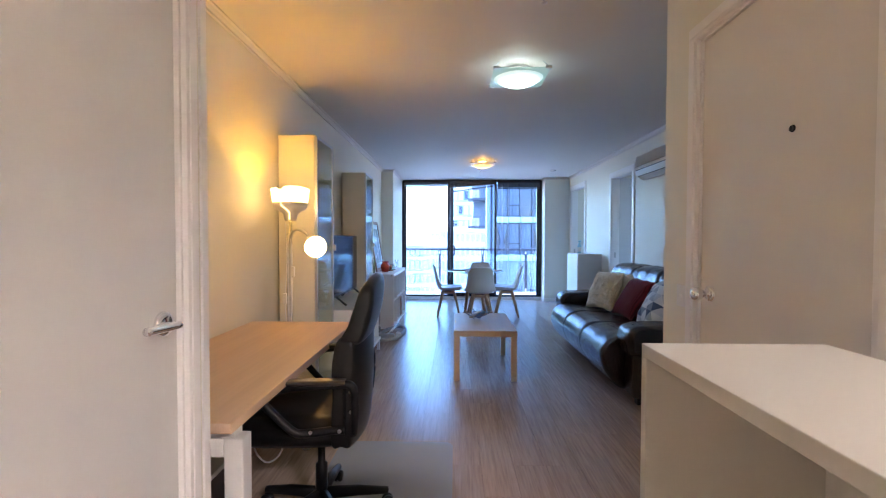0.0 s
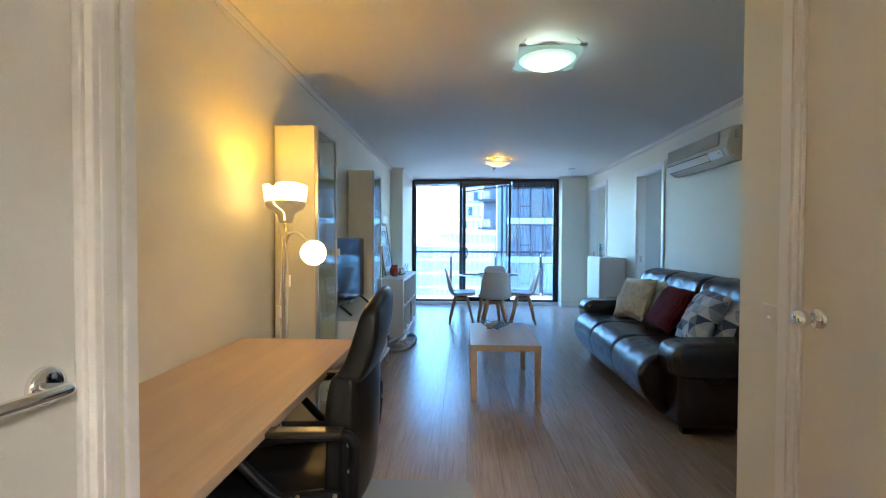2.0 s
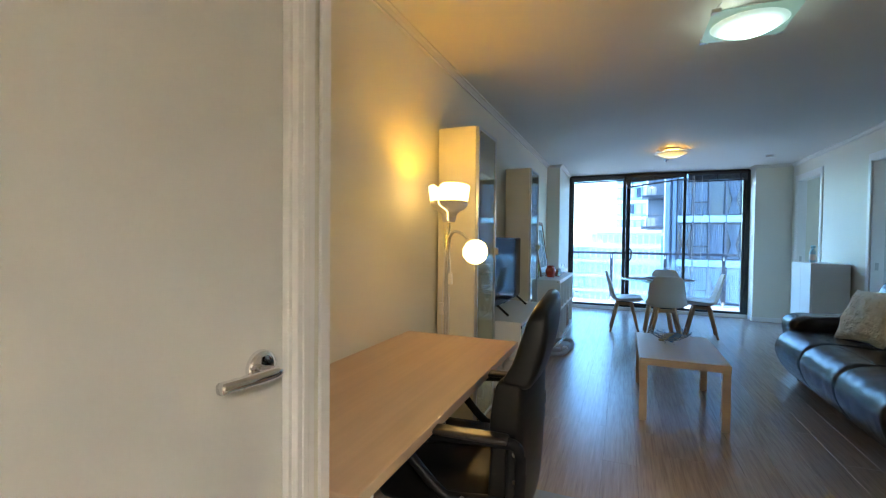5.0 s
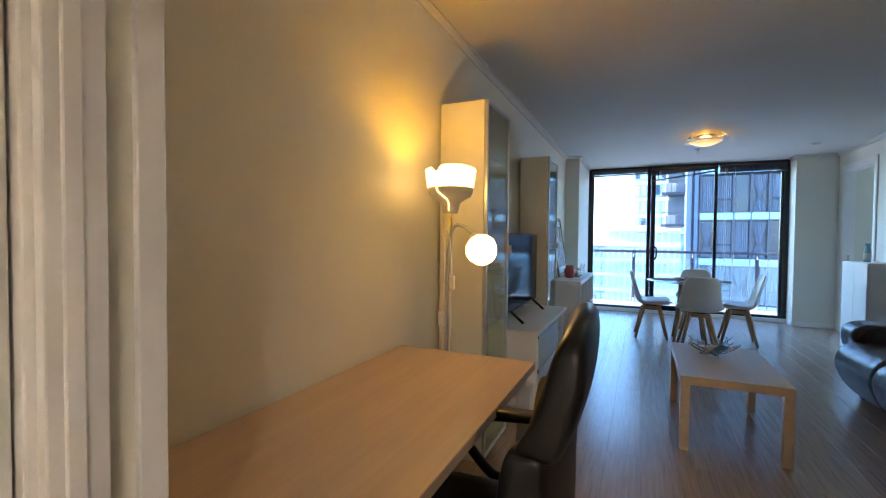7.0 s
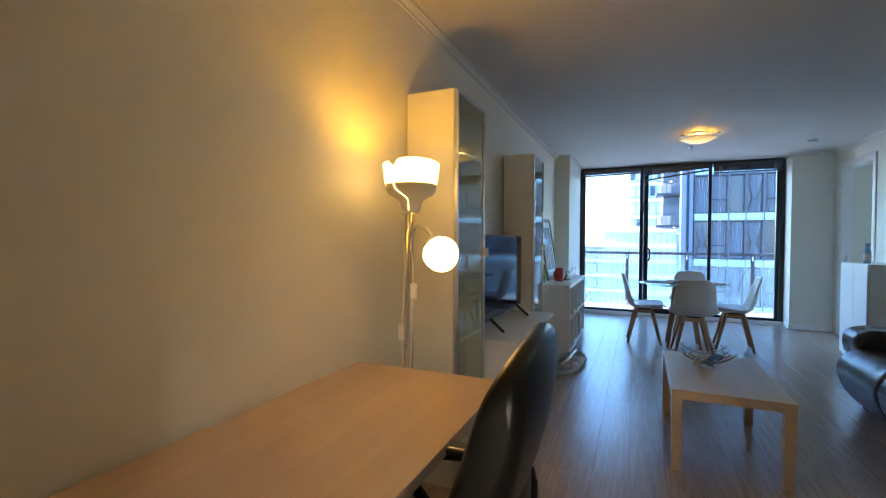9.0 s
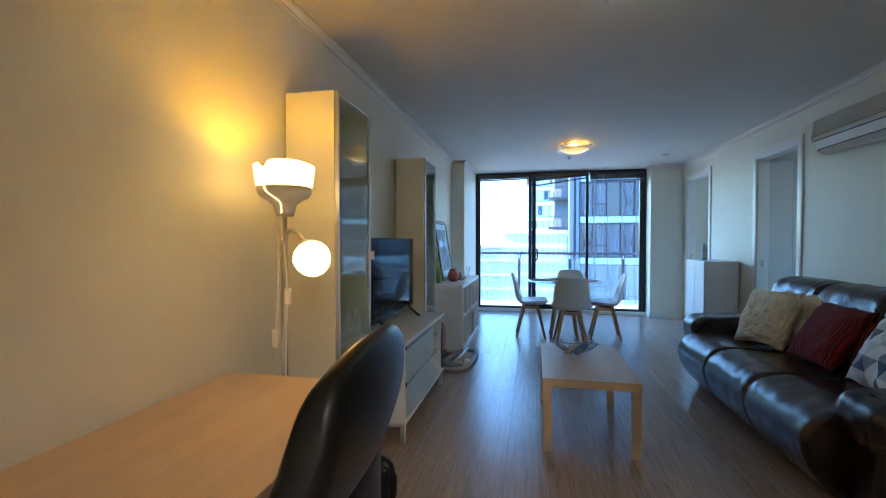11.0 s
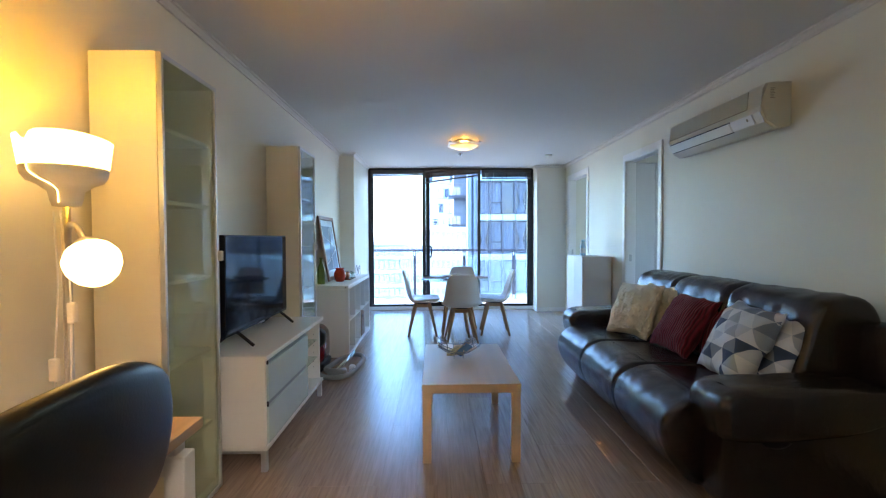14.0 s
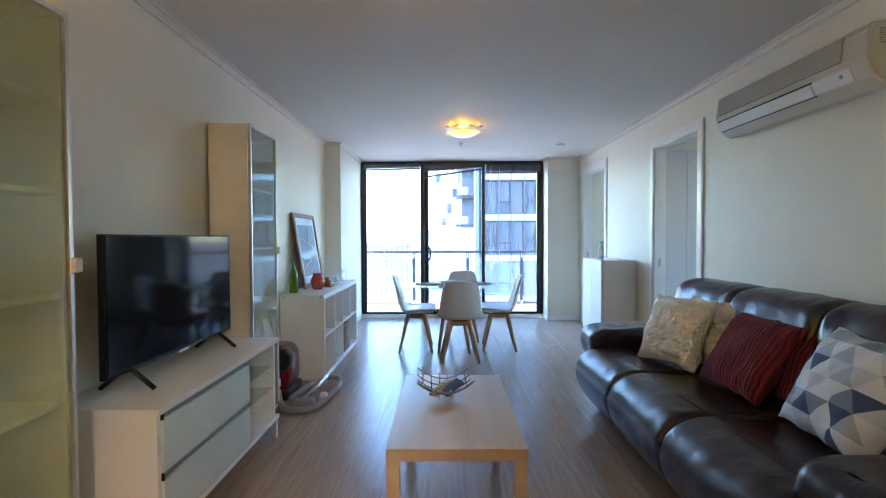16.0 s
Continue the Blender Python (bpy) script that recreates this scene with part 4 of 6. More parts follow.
def fabric(name, cols, kind):
    m = mat(name, cols[0], 0.9, bump=0, sheen=0.05)
    nt = m.node_tree
    n, l = nt.nodes, nt.links
    b = n["Principled BSDF"]
    co = n.new("ShaderNodeTexCoord")
    if kind == "triangles":
        for link in list(b.inputs["Base Color"].links):
            l.remove(link)
        sx = n.new("ShaderNodeSeparateXYZ")
        l.new(co.outputs["Object"], sx.inputs[0])

        def op(o, a, c=None):
            k = n.new("ShaderNodeMath")
            k.operation = o
            for i, v in enumerate((a, c)):
                if v is None:
                    continue
                if isinstance(v, (int, float)):
                    k.inputs[i].default_value = v
                else:
                    l.new(v, k.inputs[i])
            return k.outputs[0]
        S = 0.105
        u, v = op("DIVIDE", sx.outputs[0], S), op("DIVIDE", sx.outputs[1], S * 0.75)
        a = op("SUBTRACT", u, op("MULTIPLY", v, 0.5))
        fa, fb = op("FRACT", op("ADD", a, 50.0)), op("FRACT", op("ADD", v, 50.0))
        ia, ib = op("FLOOR", op("ADD", a, 50.0)), op("FLOOR", op("ADD", v, 50.0))
        tri = op("GREATER_THAN", op("ADD", fa, fb), 1.0)
        cb = n.new("ShaderNodeCombineXYZ")
        for i, s in enumerate((ia, ib, tri)):
            l.new(s, cb.inputs[i])
        wn_ = n.new("ShaderNodeTexWhiteNoise")
        wn_.noise_dimensions = "3D"
        l.new(cb.outputs[0], wn_.inputs["Vector"])
        rp = n.new("ShaderNodeValToRGB")
        rp.color_ramp.interpolation = "CONSTANT"
        el = rp.color_ramp.elements
        el[0].position, el[0].color = 0.0, (*cols[0], 1)
        el[1].position, el[1].color = 0.36, (*cols[1], 1)
        for p, c in ((0.58, cols[2]), (0.74, cols[3]), (0.84, cols[4])):
            e = el.new(p)
            e.color = (*c, 1)
        l.new(wn_.outputs["Value"], rp.inputs[0])
        l.new(rp.outputs[0], b.inputs["Base Color"])
    bp = n.new("ShaderNodeBump")
    if kind == "rib":
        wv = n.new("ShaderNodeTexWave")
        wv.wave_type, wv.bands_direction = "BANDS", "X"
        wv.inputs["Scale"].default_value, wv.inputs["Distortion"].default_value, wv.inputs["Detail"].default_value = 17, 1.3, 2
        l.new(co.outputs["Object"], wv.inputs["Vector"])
        # colour follows the same wave: shade between the ribs is put into the grooves
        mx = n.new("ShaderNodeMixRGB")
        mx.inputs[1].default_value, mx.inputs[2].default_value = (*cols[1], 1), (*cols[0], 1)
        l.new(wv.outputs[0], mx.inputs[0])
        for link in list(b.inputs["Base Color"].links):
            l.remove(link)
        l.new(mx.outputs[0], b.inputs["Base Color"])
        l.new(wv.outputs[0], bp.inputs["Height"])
        bp.inputs["Strength"].default_value, bp.inputs["Distance"].default_value = 0.9, 0.007
    elif kind == "tufted":
        vo = n.new("ShaderNodeTexVoronoi")
        vo.feature = "SMOOTH_F1"
        vo.inputs["Scale"].default_value = 9
        ns = n.new("ShaderNodeTexNoise")
        ns.inputs["Scale"].default_value = 7
        mixv = n.new("ShaderNodeVectorMath")
        mixv.operation = "MULTIPLY_ADD"
        mixv.inputs[1].default_value = (0.16, 0.16, 0.16)
        l.new(ns.outputs["Color"], mixv.inputs[0])
        l.new(co.outputs["Object"], mixv.inputs[2])
        l.new(mixv.outputs[0], vo.inputs["Vector"])
        l.new(vo.outputs["Distance"], bp.inputs["Height"])
        bp.inputs["Strength"].default_value, bp.inputs["Distance"].default_value = 1.0, 0.05
    else:
        ns = n.new("ShaderNodeTexNoise")
        ns.inputs["Scale"].default_value = 300
        l.new(co.outputs["Object"], ns.inputs["Vector"])
        l.new(ns.outputs[0], bp.inputs["Height"])
        bp.inputs["Strength"].default_value, bp.inputs["Distance"].default_value = 0.3, 0.001
    l.new(bp.outputs[0], b.inputs["Normal"])
    return m


CREAM_TUFT = fabric("cream_tufted_cotton", [(0.84, 0.78, 0.64)], "tufted")
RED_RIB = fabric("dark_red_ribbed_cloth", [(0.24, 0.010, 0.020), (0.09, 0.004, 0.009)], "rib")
GEO = fabric("geometric_print", [(0.64, 0.67, 0.72), (0.36, 0.41, 0.49), (0.20, 0.245, 0.33), (0.05, 0.085, 0.17), (0.50, 0.55, 0.63)], "triangles")


def pillow(w, h, t, seed):
    """A stuffed square cushion with pinched corners, in its own xy plane."""
    bm, n = bmesh.new(), 28
    side = []
    for s in (1, -1):
        grid = []
        for j in range(n + 1):
            row = []
            for i in range(n + 1):
                u, v = 2 * i / n - 1, 2 * j / n - 1
                edge = (1 - abs(u) ** 2.6) * (1 - abs(v) ** 2.6)
                z = s * t / 2 * max(0.0, edge) ** 0.55
                pin = 1 - 0.07 * (1 - v * v) * abs(u) ** 3
                pjn = 1 - 0.07 * (1 - u * u) * abs(v) ** 3
                q = Vector((u * w / 2 * pin, v * h / 2 * pjn, z))
                q.z += s * (0.012 * noise.noise(Vector((u * 2.2 + seed, v * 2.2, s))) + 0.007 * noise.noise(Vector((u * 5.5 + seed, v * 4.5, s * 3)))) * min(1.0, edge * 4)
                q.x += 0.012 * noise.noise(Vector((v * 2.4, seed * 3.1, 0.5)))
                q.y += 0.012 * noise.noise(Vector((u * 2.4, seed * 2.3, 4.5)))
                row.append(bm.verts.new(q))
            grid.append(row)
        for j in range(n):
            for i in range(n):
                f = (grid[j][i], grid[j][i + 1], grid[j + 1][i + 1], grid[j + 1][i])
                bm.faces.new(f if s > 0 else f[::-1])
        side.append(grid)
    bmesh.ops.remove_doubles(bm, verts=bm.verts, dist=0.0005)
    return bm


def cushion(bl, br, tl, thick, material, label, seed, grow=1.0):
    bl, br, tl = Vector(bl), Vector(br), Vector(tl)
    ax = (br - bl).normalized()
    ay = (tl - bl)
    ay = (ay - ax * ay.dot(ax)).normalized()
    az = ax.cross(ay)
    w = (br - bl).length * grow
    c = (bl + br) / 2 + ay * w / 2
    ob = part("cushion", pillow(w, w, thick, seed), material, None, "", True)
    m = Matrix((ax, ay, az)).transposed().to_4x4()
    m.translation = c
    ob.matrix_world = m
    return tagged(ob, label, "cushion", "sofa cushions")


cushion((1.64, 5.22, 0.49), (1.782, 4.8, 0.505), (1.788, 5.27, 0.85), 0.17, CREAM_TUFT, "cream tufted square cushion leaning on the sofa back", 1)
cushion((1.86, 5.16, 0.50), (1.97, 4.76, 0.50), (1.98, 5.19, 0.88), 0.14, CREAM_TUFT, "cream tufted square cushion tucked behind another", 2)
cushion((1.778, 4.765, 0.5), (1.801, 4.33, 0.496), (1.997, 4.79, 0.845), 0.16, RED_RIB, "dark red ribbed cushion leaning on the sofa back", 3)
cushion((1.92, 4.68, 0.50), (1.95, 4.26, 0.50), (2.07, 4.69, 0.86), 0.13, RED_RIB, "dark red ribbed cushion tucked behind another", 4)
cushion((1.80, 4.22, 0.505), (1.74, 3.77, 0.505), (2.03, 4.23, 0.89), 0.17, GEO, "grey and navy triangle-print cushion on the sofa", 5)
cushion((1.92, 4.12, 0.505), (1.87, 3.69, 0.505), (2.13, 4.10, 0.87), 0.14, GEO, "grey and navy triangle-print cushion tucked behind another", 6)


# dining chairs
def dining_chair(m, label):
    t = thing("dining_chair", label, "chair", m, "dining chairs")
    line = curve_pts([(0, 0.225, 0.452), (0, 0.20, 0.458), (0, 0.08, 0.437), (0, -0.06, 0.425), (0, -0.15, 0.445), (0, -0.20, 0.53), (0, -0.222, 0.64), (0, -0.247, 0.75), (0, -0.268, 0.842)], 4)
    k = len(line)
    bm, nx, grid = bmesh.new(), 18, []
    for i, p in enumerate(line):
        s = i / (k - 1)
        half = 0.170 + 0.078 * math.sin(min(1, s * 2.1) * math.pi / 2) - 0.078 * max(0, (s - 0.45) / 0.55)
        if s > 0.86:
            half *= 1 - 0.26 * ((s - 0.86) / 0.14) ** 2.4
        if s < 0.06:
            half *= 0.9 + 0.1 * s / 0.06
        back = max(0.0, min(1.0, (s - 0.42) / 0.2))
        row = []
        for j in range(nx + 1):
            u = 2 * j / nx - 1
            lift = abs(u) ** 2.6
            rise = 0.050 * (1 - back) * math.sin(min(1, s * 3) * math.pi / 2) + (0.03 * (1 - abs(2 * back - 1)))
            wrap = 0.065 * back * (1 - 0.6 * max(0, (s - 0.6) / 0.4))
            row.append(bm.verts.new((u * half, p.y + lift * wrap, p.z + lift * rise)))
        grid.append(row)
    for a, b in zip(grid, grid[1:]):
        for j in range(nx):
            bm.faces.new((a[j], a[j + 1], b[j + 1], b[j]))
    bmesh.ops.recalc_face_normals(bm, faces=bm.faces)
    bmesh.ops.solidify(bm, geom=bm.faces[:], thickness=0.009)
    part("shell", bm, SHELL_WHITE, t, "white moulded plastic shell", True)
    part("seat_pad", soft(-0.185, 0.185, -0.13, 0.20, 0.437, 0.475, 0.018, 8, puff=0.012), SHELL_WHITE, t, "white padded seat", True)
    for sx in (-1, 1):
        for sy in (-1, 1):
            part("leg", tube([(sx * 0.085, sy * 0.080, 0.425), (sx * 0.108, sy * 0.102, 0.35), (sx * 0.188, sy * 0.184, 0.0)], 0.02, 10, radii=[0.021, 0.024, 0.0135]), OAK_LEG, t, "tapered beech leg", True)
    part("cross_frame", boxes((-0.105, 0.105, -0.108, -0.078, 0.37, 0.413), (-0.105, 0.105, 0.078, 0.108, 0.37, 0.413), (-0.105, -0.075, -0.078, 0.078, 0.37, 0.413), (0.075, 0.105, -0.078, 0.078, 0.37, 0.413), bev=0.005), OAK_LEG, t)
    part("mount_plate", boxes((-0.10, 0.10, -0.09, 0.09, 0.405, 0.424)), BLACK_PLASTIC, t)
    return t


dc = dining_chair(pose(0.525, 6.93, 0, 0, 0, 2), "white shell dining chair on splayed beech legs")
for x, y, a in ((0.04, 7.36, -88), (1.0, 7.41, 86), (0.60, 7.85, 178)):
    copy_thing(dc, pose(x, y, 0, 0, 0, a))

dt = thing("dining_table", "round glass-topped dining table on wooden legs", "table", pose(0.47, 7.30, 0))
part("glass_top", lathe([(0, 0.738), (0.486, 0.738), (0.490, 0.742), (0.490, 0.746), (0.486, 0.75), (0, 0.75)], 72), TABLE_GLASS, dt, "clear round glass top", True)
part("top_bracket", boxes((-0.20, 0.20, -0.025, 0.025, 0.70, 0.737), (-0.025, 0.025, -0.20, -0.025, 0.70, 0.737), (-0.025, 0.025, 0.025, 0.20, 0.70, 0.737), bev=0.004), OAK_LEG, dt)
for a in range(4):
    c, s = math.cos(radians(45 + 90 * a)), math.sin(radians(45 + 90 * a))
    part("leg", tube([(c * 0.13, s * 0.13, 0.70), (c * 0.16, s * 0.16, 0.40), (c * 0.24, s * 0.24, 0.0)], 0.02, 10, radii=[0.022, 0.023, 0.015]), OAK_LEG, dt, "", True)
MATW = mat("woven_placemat", (0.26, 0.18, 0.17), 0.95, var=0.9, scale=45, bump=0.5, bscale=120)
for i, (x, y) in enumerate(((0.20, 7.30), (0.74, 7.32), (0.47, 7.02), (0.47, 7.57))):
    pm = part("placemat", lathe([(0, 0.0), (0.165, 0.0), (0.168, 0.003), (0.162, 0.006), (0, 0.005)], 40), MATW, None, "", True)
    pm.location = (x, y, 0.7505)
    tagged(pm, "round woven brown and white placemat on the table", "placemat", "placemats")

# office chair, its back towards the room
oc = thing("office_chair", "black leather office chair tucked at the desk", "office chair", pose(-0.535, 2.115, 0, 0, 0, 94))
# local: the sitter looks along +y
part("seat", soft(-0.25, 0.25, -0.22, 0.21, 0.425, 0.535, 0.05, 9, puff=0.015, wrinkle=0.006), BLACK_LEATHER, oc, "", True)
LOW_BACK = [(-0.216, 0.45), (-0.216, 0.62), (-0.214, 0.74), (-0.236, 0.865), (-0.266, 0.872), (-0.304, 0.858), (-0.308, 0.76), (-0.306, 0.62), (-0.290, 0.45), (-0.25, 0.44)]
TOP_BACK = [(-0.230, 0.862), (-0.256, 0.93), (-0.280, 1.02), (-0.300, 1.085), (-0.324, 1.110), (-0.352, 1.092), (-0.352, 1.01), (-0.334, 0.92), (-0.306, 0.850), (-0.27, 0.848)]


def shell_back(profile, half, r):
    bm = loft(profile, -half, half, r, 28)
    for v in bm.verts:
        y = v.co.y
        k = max(0.0, (v.co.z - 0.84) / 0.27)
        f = 1 - 0.13 * k * k
        dome = 0.045 * (abs(y) / half) ** 2.6 * min(1.0, k * 1.3)
        bow = (0.045 if profile is LOW_BACK else 0.026) * (abs(y) / half) ** 2
        v.co = Vector((y * f - 0.025, v.co.x + bow, v.co.z - dome))
    return bm


bb = part("backrest", shell_back(LOW_BACK, 0.242, 0.022), BLACK_LEATHER, oc, "tall padded leather backrest", True)
part("head_cushion", shell_back(TOP_BACK, 0.240, 0.028), BLACK_LEATHER, bb, "stitched leather top cushion", True)
for s in (-1, 1):
    ar = part("armrest", tube(curve_pts([(s * 0.270, -0.262, 0.50), (s * 0.288, -0.270, 0.60), (s * 0.292, -0.262, 0.690), (s * 0.292, -0.20, 0.702), (s * 0.292, -0.03, 0.692), (s * 0.290, 0.05, 0.668), (s * 0.288, 0.075, 0.635), (s * 0.285, 0.05, 0.600), (s * 0.280, -0.03, 0.520), (s * 0.275, -0.08, 0.508), (s * 0.265, -0.20, 0.515), (s * 0.255, -0.262, 0.505)], 6), 0.016, 10), BLACK_PLASTIC, oc, "looped black plastic armrest", True)
    part("arm_pad", soft(s * 0.292 - 0.028, s * 0.292 + 0.028, -0.235, -0.015, 0.703, 0.722, 0.009, 5), ARM_PAD, ar, "wide arm pad with lamplight in its brown colour", True)
    part("side_plate", boxes((s * 0.272 - 0.014, s * 0.272 + 0.014, -0.272, -0.225, 0.49, 0.70), bev=0.012), BLACK_PLASTIC, ar)
    for z, y in ((0.670, -0.252), (0.592, -0.254), (0.515, -0.10), (0.518, -0.21)):
        part("bolt", lathe([(0, 0.006), (0.006, 0.005), (0.008, 0)], 10), STEEL, ar).matrix_basis = pose(s * 0.2855, y, z, 0, s * 90, 0)
part("tilt_mechanism", boxes((-0.10, 0.10, -0.19, 0.07, 0.385, 0.43), bev=0.01), BLACK_PLASTIC, oc)
part("gas_lift", lathe([(0.016, 0.39), (0.016, 0.26), (0.026, 0.25), (0.028, 0.10), (0, 0.10)], 18), BLACK_PLASTIC, oc, smooth=True).location.y = -0.075
for a in range(5):
    th = radians(-3 + 72 * a)
    c, s = math.cos(th), math.sin(th)
    sp = part("base_arm", tube([(0, -0.075, 0.115), (c * 0.16, s * 0.16 - 0.075, 0.10), (c * 0.30, s * 0.30 - 0.075, 0.075)], 0.02, 8, radii=[0.028, 0.024, 0.017]), BLACK_PLASTIC, oc, "", True)
    w = part("castor", lathe([(0, -0.022), (0.022, -0.022), (0.027, -0.016), (0.027, -0.004), (0.022, -0.003), (0.022, 0.003), (0.027, 0.004), (0.027, 0.016), (0.022, 0.022), (0, 0.022)], 18), BLACK_PLASTIC, sp, "twin black castor", True)
    w.matrix_basis = pose(c * 0.30, s * 0.30 - 0.075, 0.0275, 90, 0, -3 + 72 * a)

# ---- lamps ----
SHADE_GLOW = glow("lit_lamp_shade", (1.0, 0.62, 0.18), 0.85)
GLOBE_GLOW = glow("lit_globe", (1.0, 0.64, 0.22), 0.9)
fl = thing("floor_lamp", "floor lamp with lit bowl shade and small reading globe", "floor lamp", pose(-0.915, 2.965, 0))
part("base", lathe([(0, 0.0), (0.125, 0.0), (0.125, 0.012), (0.11, 0.02), (0.02, 0.026), (0, 0.026)], 40), LAMP_GREY, fl, smooth=True)
part("pole", tube([(0, 0, 0.02), (0, 0, 1.385)], 0.0095, 12), STEEL, fl, "thin steel pole", True)
part("pole", tube([(-0.022, 0.012, 0.02), (-0.022, 0.012, 1.30)], 0.006, 10), STEEL, fl, "thin steel pole", True)
SHADE = Matrix.Translation((0, 0, 1.374)) @ Matrix.Diagonal((0.86, 0.86, 0.80, 1)) @ Matrix.Translation((0, 0, -1.385))
part("lower_bowl", lathe([(0.018, 1.385), (0.040, 1.388), (0.046, 1.41), (0.052, 1.445), (0.080, 1.468), (0.108, 1.482), (0.121, 1.505), (0.125, 1.533), (0.121, 1.533), (0.117, 1.507), (0.104, 1.487), (0.076, 1.473), (0.047, 1.448), (0.03, 1.41), (0.018, 1.40)], 44), LAMP_GREY, fl, "grey plastic lower bowl", True).matrix_basis = SHADE
up = lathe([(0.1255, 1.534), (0.130, 1.58), (0.138, 1.645), (0.135, 1.646), (0.127, 1.58), (0.1225, 1.534), (0.1255, 1.534)], 48)
for v in up.verts:
    a = math.atan2(v.co.y, v.co.x) - radians(-100)
    a = (a + math.pi) % (2 * math.pi) - math.pi
    if v.co.z > 1.57:
        v.co.z -= 0.035 * math.exp(-(a / 0.13) ** 2)
        v.co.z += 0.008 * math.sin(a * 2)
part("upper_shade", up, SHADE_GLOW, fl, "lit white upper shade", True).matrix_basis = SHADE
part("light_slit", tube(curve_pts([(-0.024, -0.126, 1.535), (-0.020, -0.123, 1.505), (0.0, -0.108, 1.482), (0.012, -0.078, 1.464), (0.012, -0.052, 1.445), (0.010, -0.046, 1.40)], 6), 0.002, 8), SHADE_GLOW, fl, "glowing slit down the bowl", True).matrix_basis = SHADE
part("gooseneck", tube(curve_pts([(0.0, 0.0, 1.22), (0.012, -0.015, 1.285), (0.05, -0.05, 1.318), (0.11, -0.10, 1.312), (0.16, -0.145, 1.285), (0.18, -0.16, 1.265)], 6), 0.0085, 10), STEEL, fl, "bent steel gooseneck", True)
gn = part("globe_neck", lathe([(0, 0.0), (0.022, 0.0), (0.032, 0.012), (0.034, 0.035), (0, 0.035)], 24), LAMP_GREY, fl, smooth=True)
gdir = pose(0.177, -0.155, 1.268) @ Vector((0.58, -0.45, -0.68)).to_track_quat("Z", "Y").to_matrix().to_4x4()
gn.matrix_basis = gdir
gl = part("globe", lathe([(0.032, 0.03), (0.054, 0.038), (0.073, 0.056), (0.083, 0.080), (0.080, 0.106), (0.068, 0.132), (0.052, 0.150), (0.046, 0.148), (0.062, 0.128), (0.072, 0.100), (0.05, 0.06), (0.0, 0.045)], 36), GLOBE_GLOW, fl, "lit white globe shade", True)
gl.matrix_basis = gdir @ Matrix.Diagonal((0.78, 0.78, 0.86, 1))
SW = mat("inline_switch_white", (0.78, 0.76, 0.70), 0.4)
part("cord_switch", boxes((0.005, 0.03, -0.02, 0.0, 1.02, 1.085), bev=0.005), SW, fl, "white cord switch")
part("cord_switch", boxes((-0.045, -0.018, -0.03, -0.012, 0.845, 0.915), bev=0.005), SW, fl, "white cord switch")
part("cord", tube(curve_pts([(-0.01, -0.012, 1.36), (0.012, -0.016, 1.20), (0.016, -0.012, 1.08), (0.016, -0.012, 1.02), (0.010, -0.014, 0.80), (-0.005, -0.014, 0.4), (0.0, -0.02, 0.05)], 6), 0.003, 6), CORD_WHITE, fl)
part("cord", tube(curve_pts([(-0.03, -0.012, 1.36), (-0.02, -0.014, 1.15), (-0.030, -0.018, 0.92), (-0.031, -0.02, 0.84), (-0.022, -0.016, 0.6), (-0.025, -0.014, 0.03)], 6), 0.003, 6), CORD_WHITE, fl)


def lit_dish(name, col, rim, core):
    """Frosted bowl with a bulb close behind its middle: brightest over the bulb, fading to the rim."""
    m = glow(name, col, rim)
    n, l = m.node_tree.nodes, m.node_tree.links
    co, mp, gr, mr = n.new("ShaderNodeTexCoord"), n.new("ShaderNodeMapping"), n.new("ShaderNodeTexGradient"), n.new("ShaderNodeMapRange")
    gr.gradient_type = "QUADRATIC_SPHERE"
    mp.inputs["Location"].default_value = (-0.02, 0.0, -2.40 / 0.17)
    mp.inputs["Scale"].default_value = (1 / 0.17, 1 / 0.17, 1 / 0.17)
    l.new(co.outputs["Object"], mp.inputs["Vector"])
    l.new(mp.outputs[0], gr.inputs[0])
    l.new(gr.outputs["Fac"], mr.inputs["Value"])
    mr.inputs["To Min"].default_value, mr.inputs["To Max"].default_value = rim, core
    l.new(mr.outputs[0], n["Principled BSDF"].inputs["Emission Strength"])
    return m


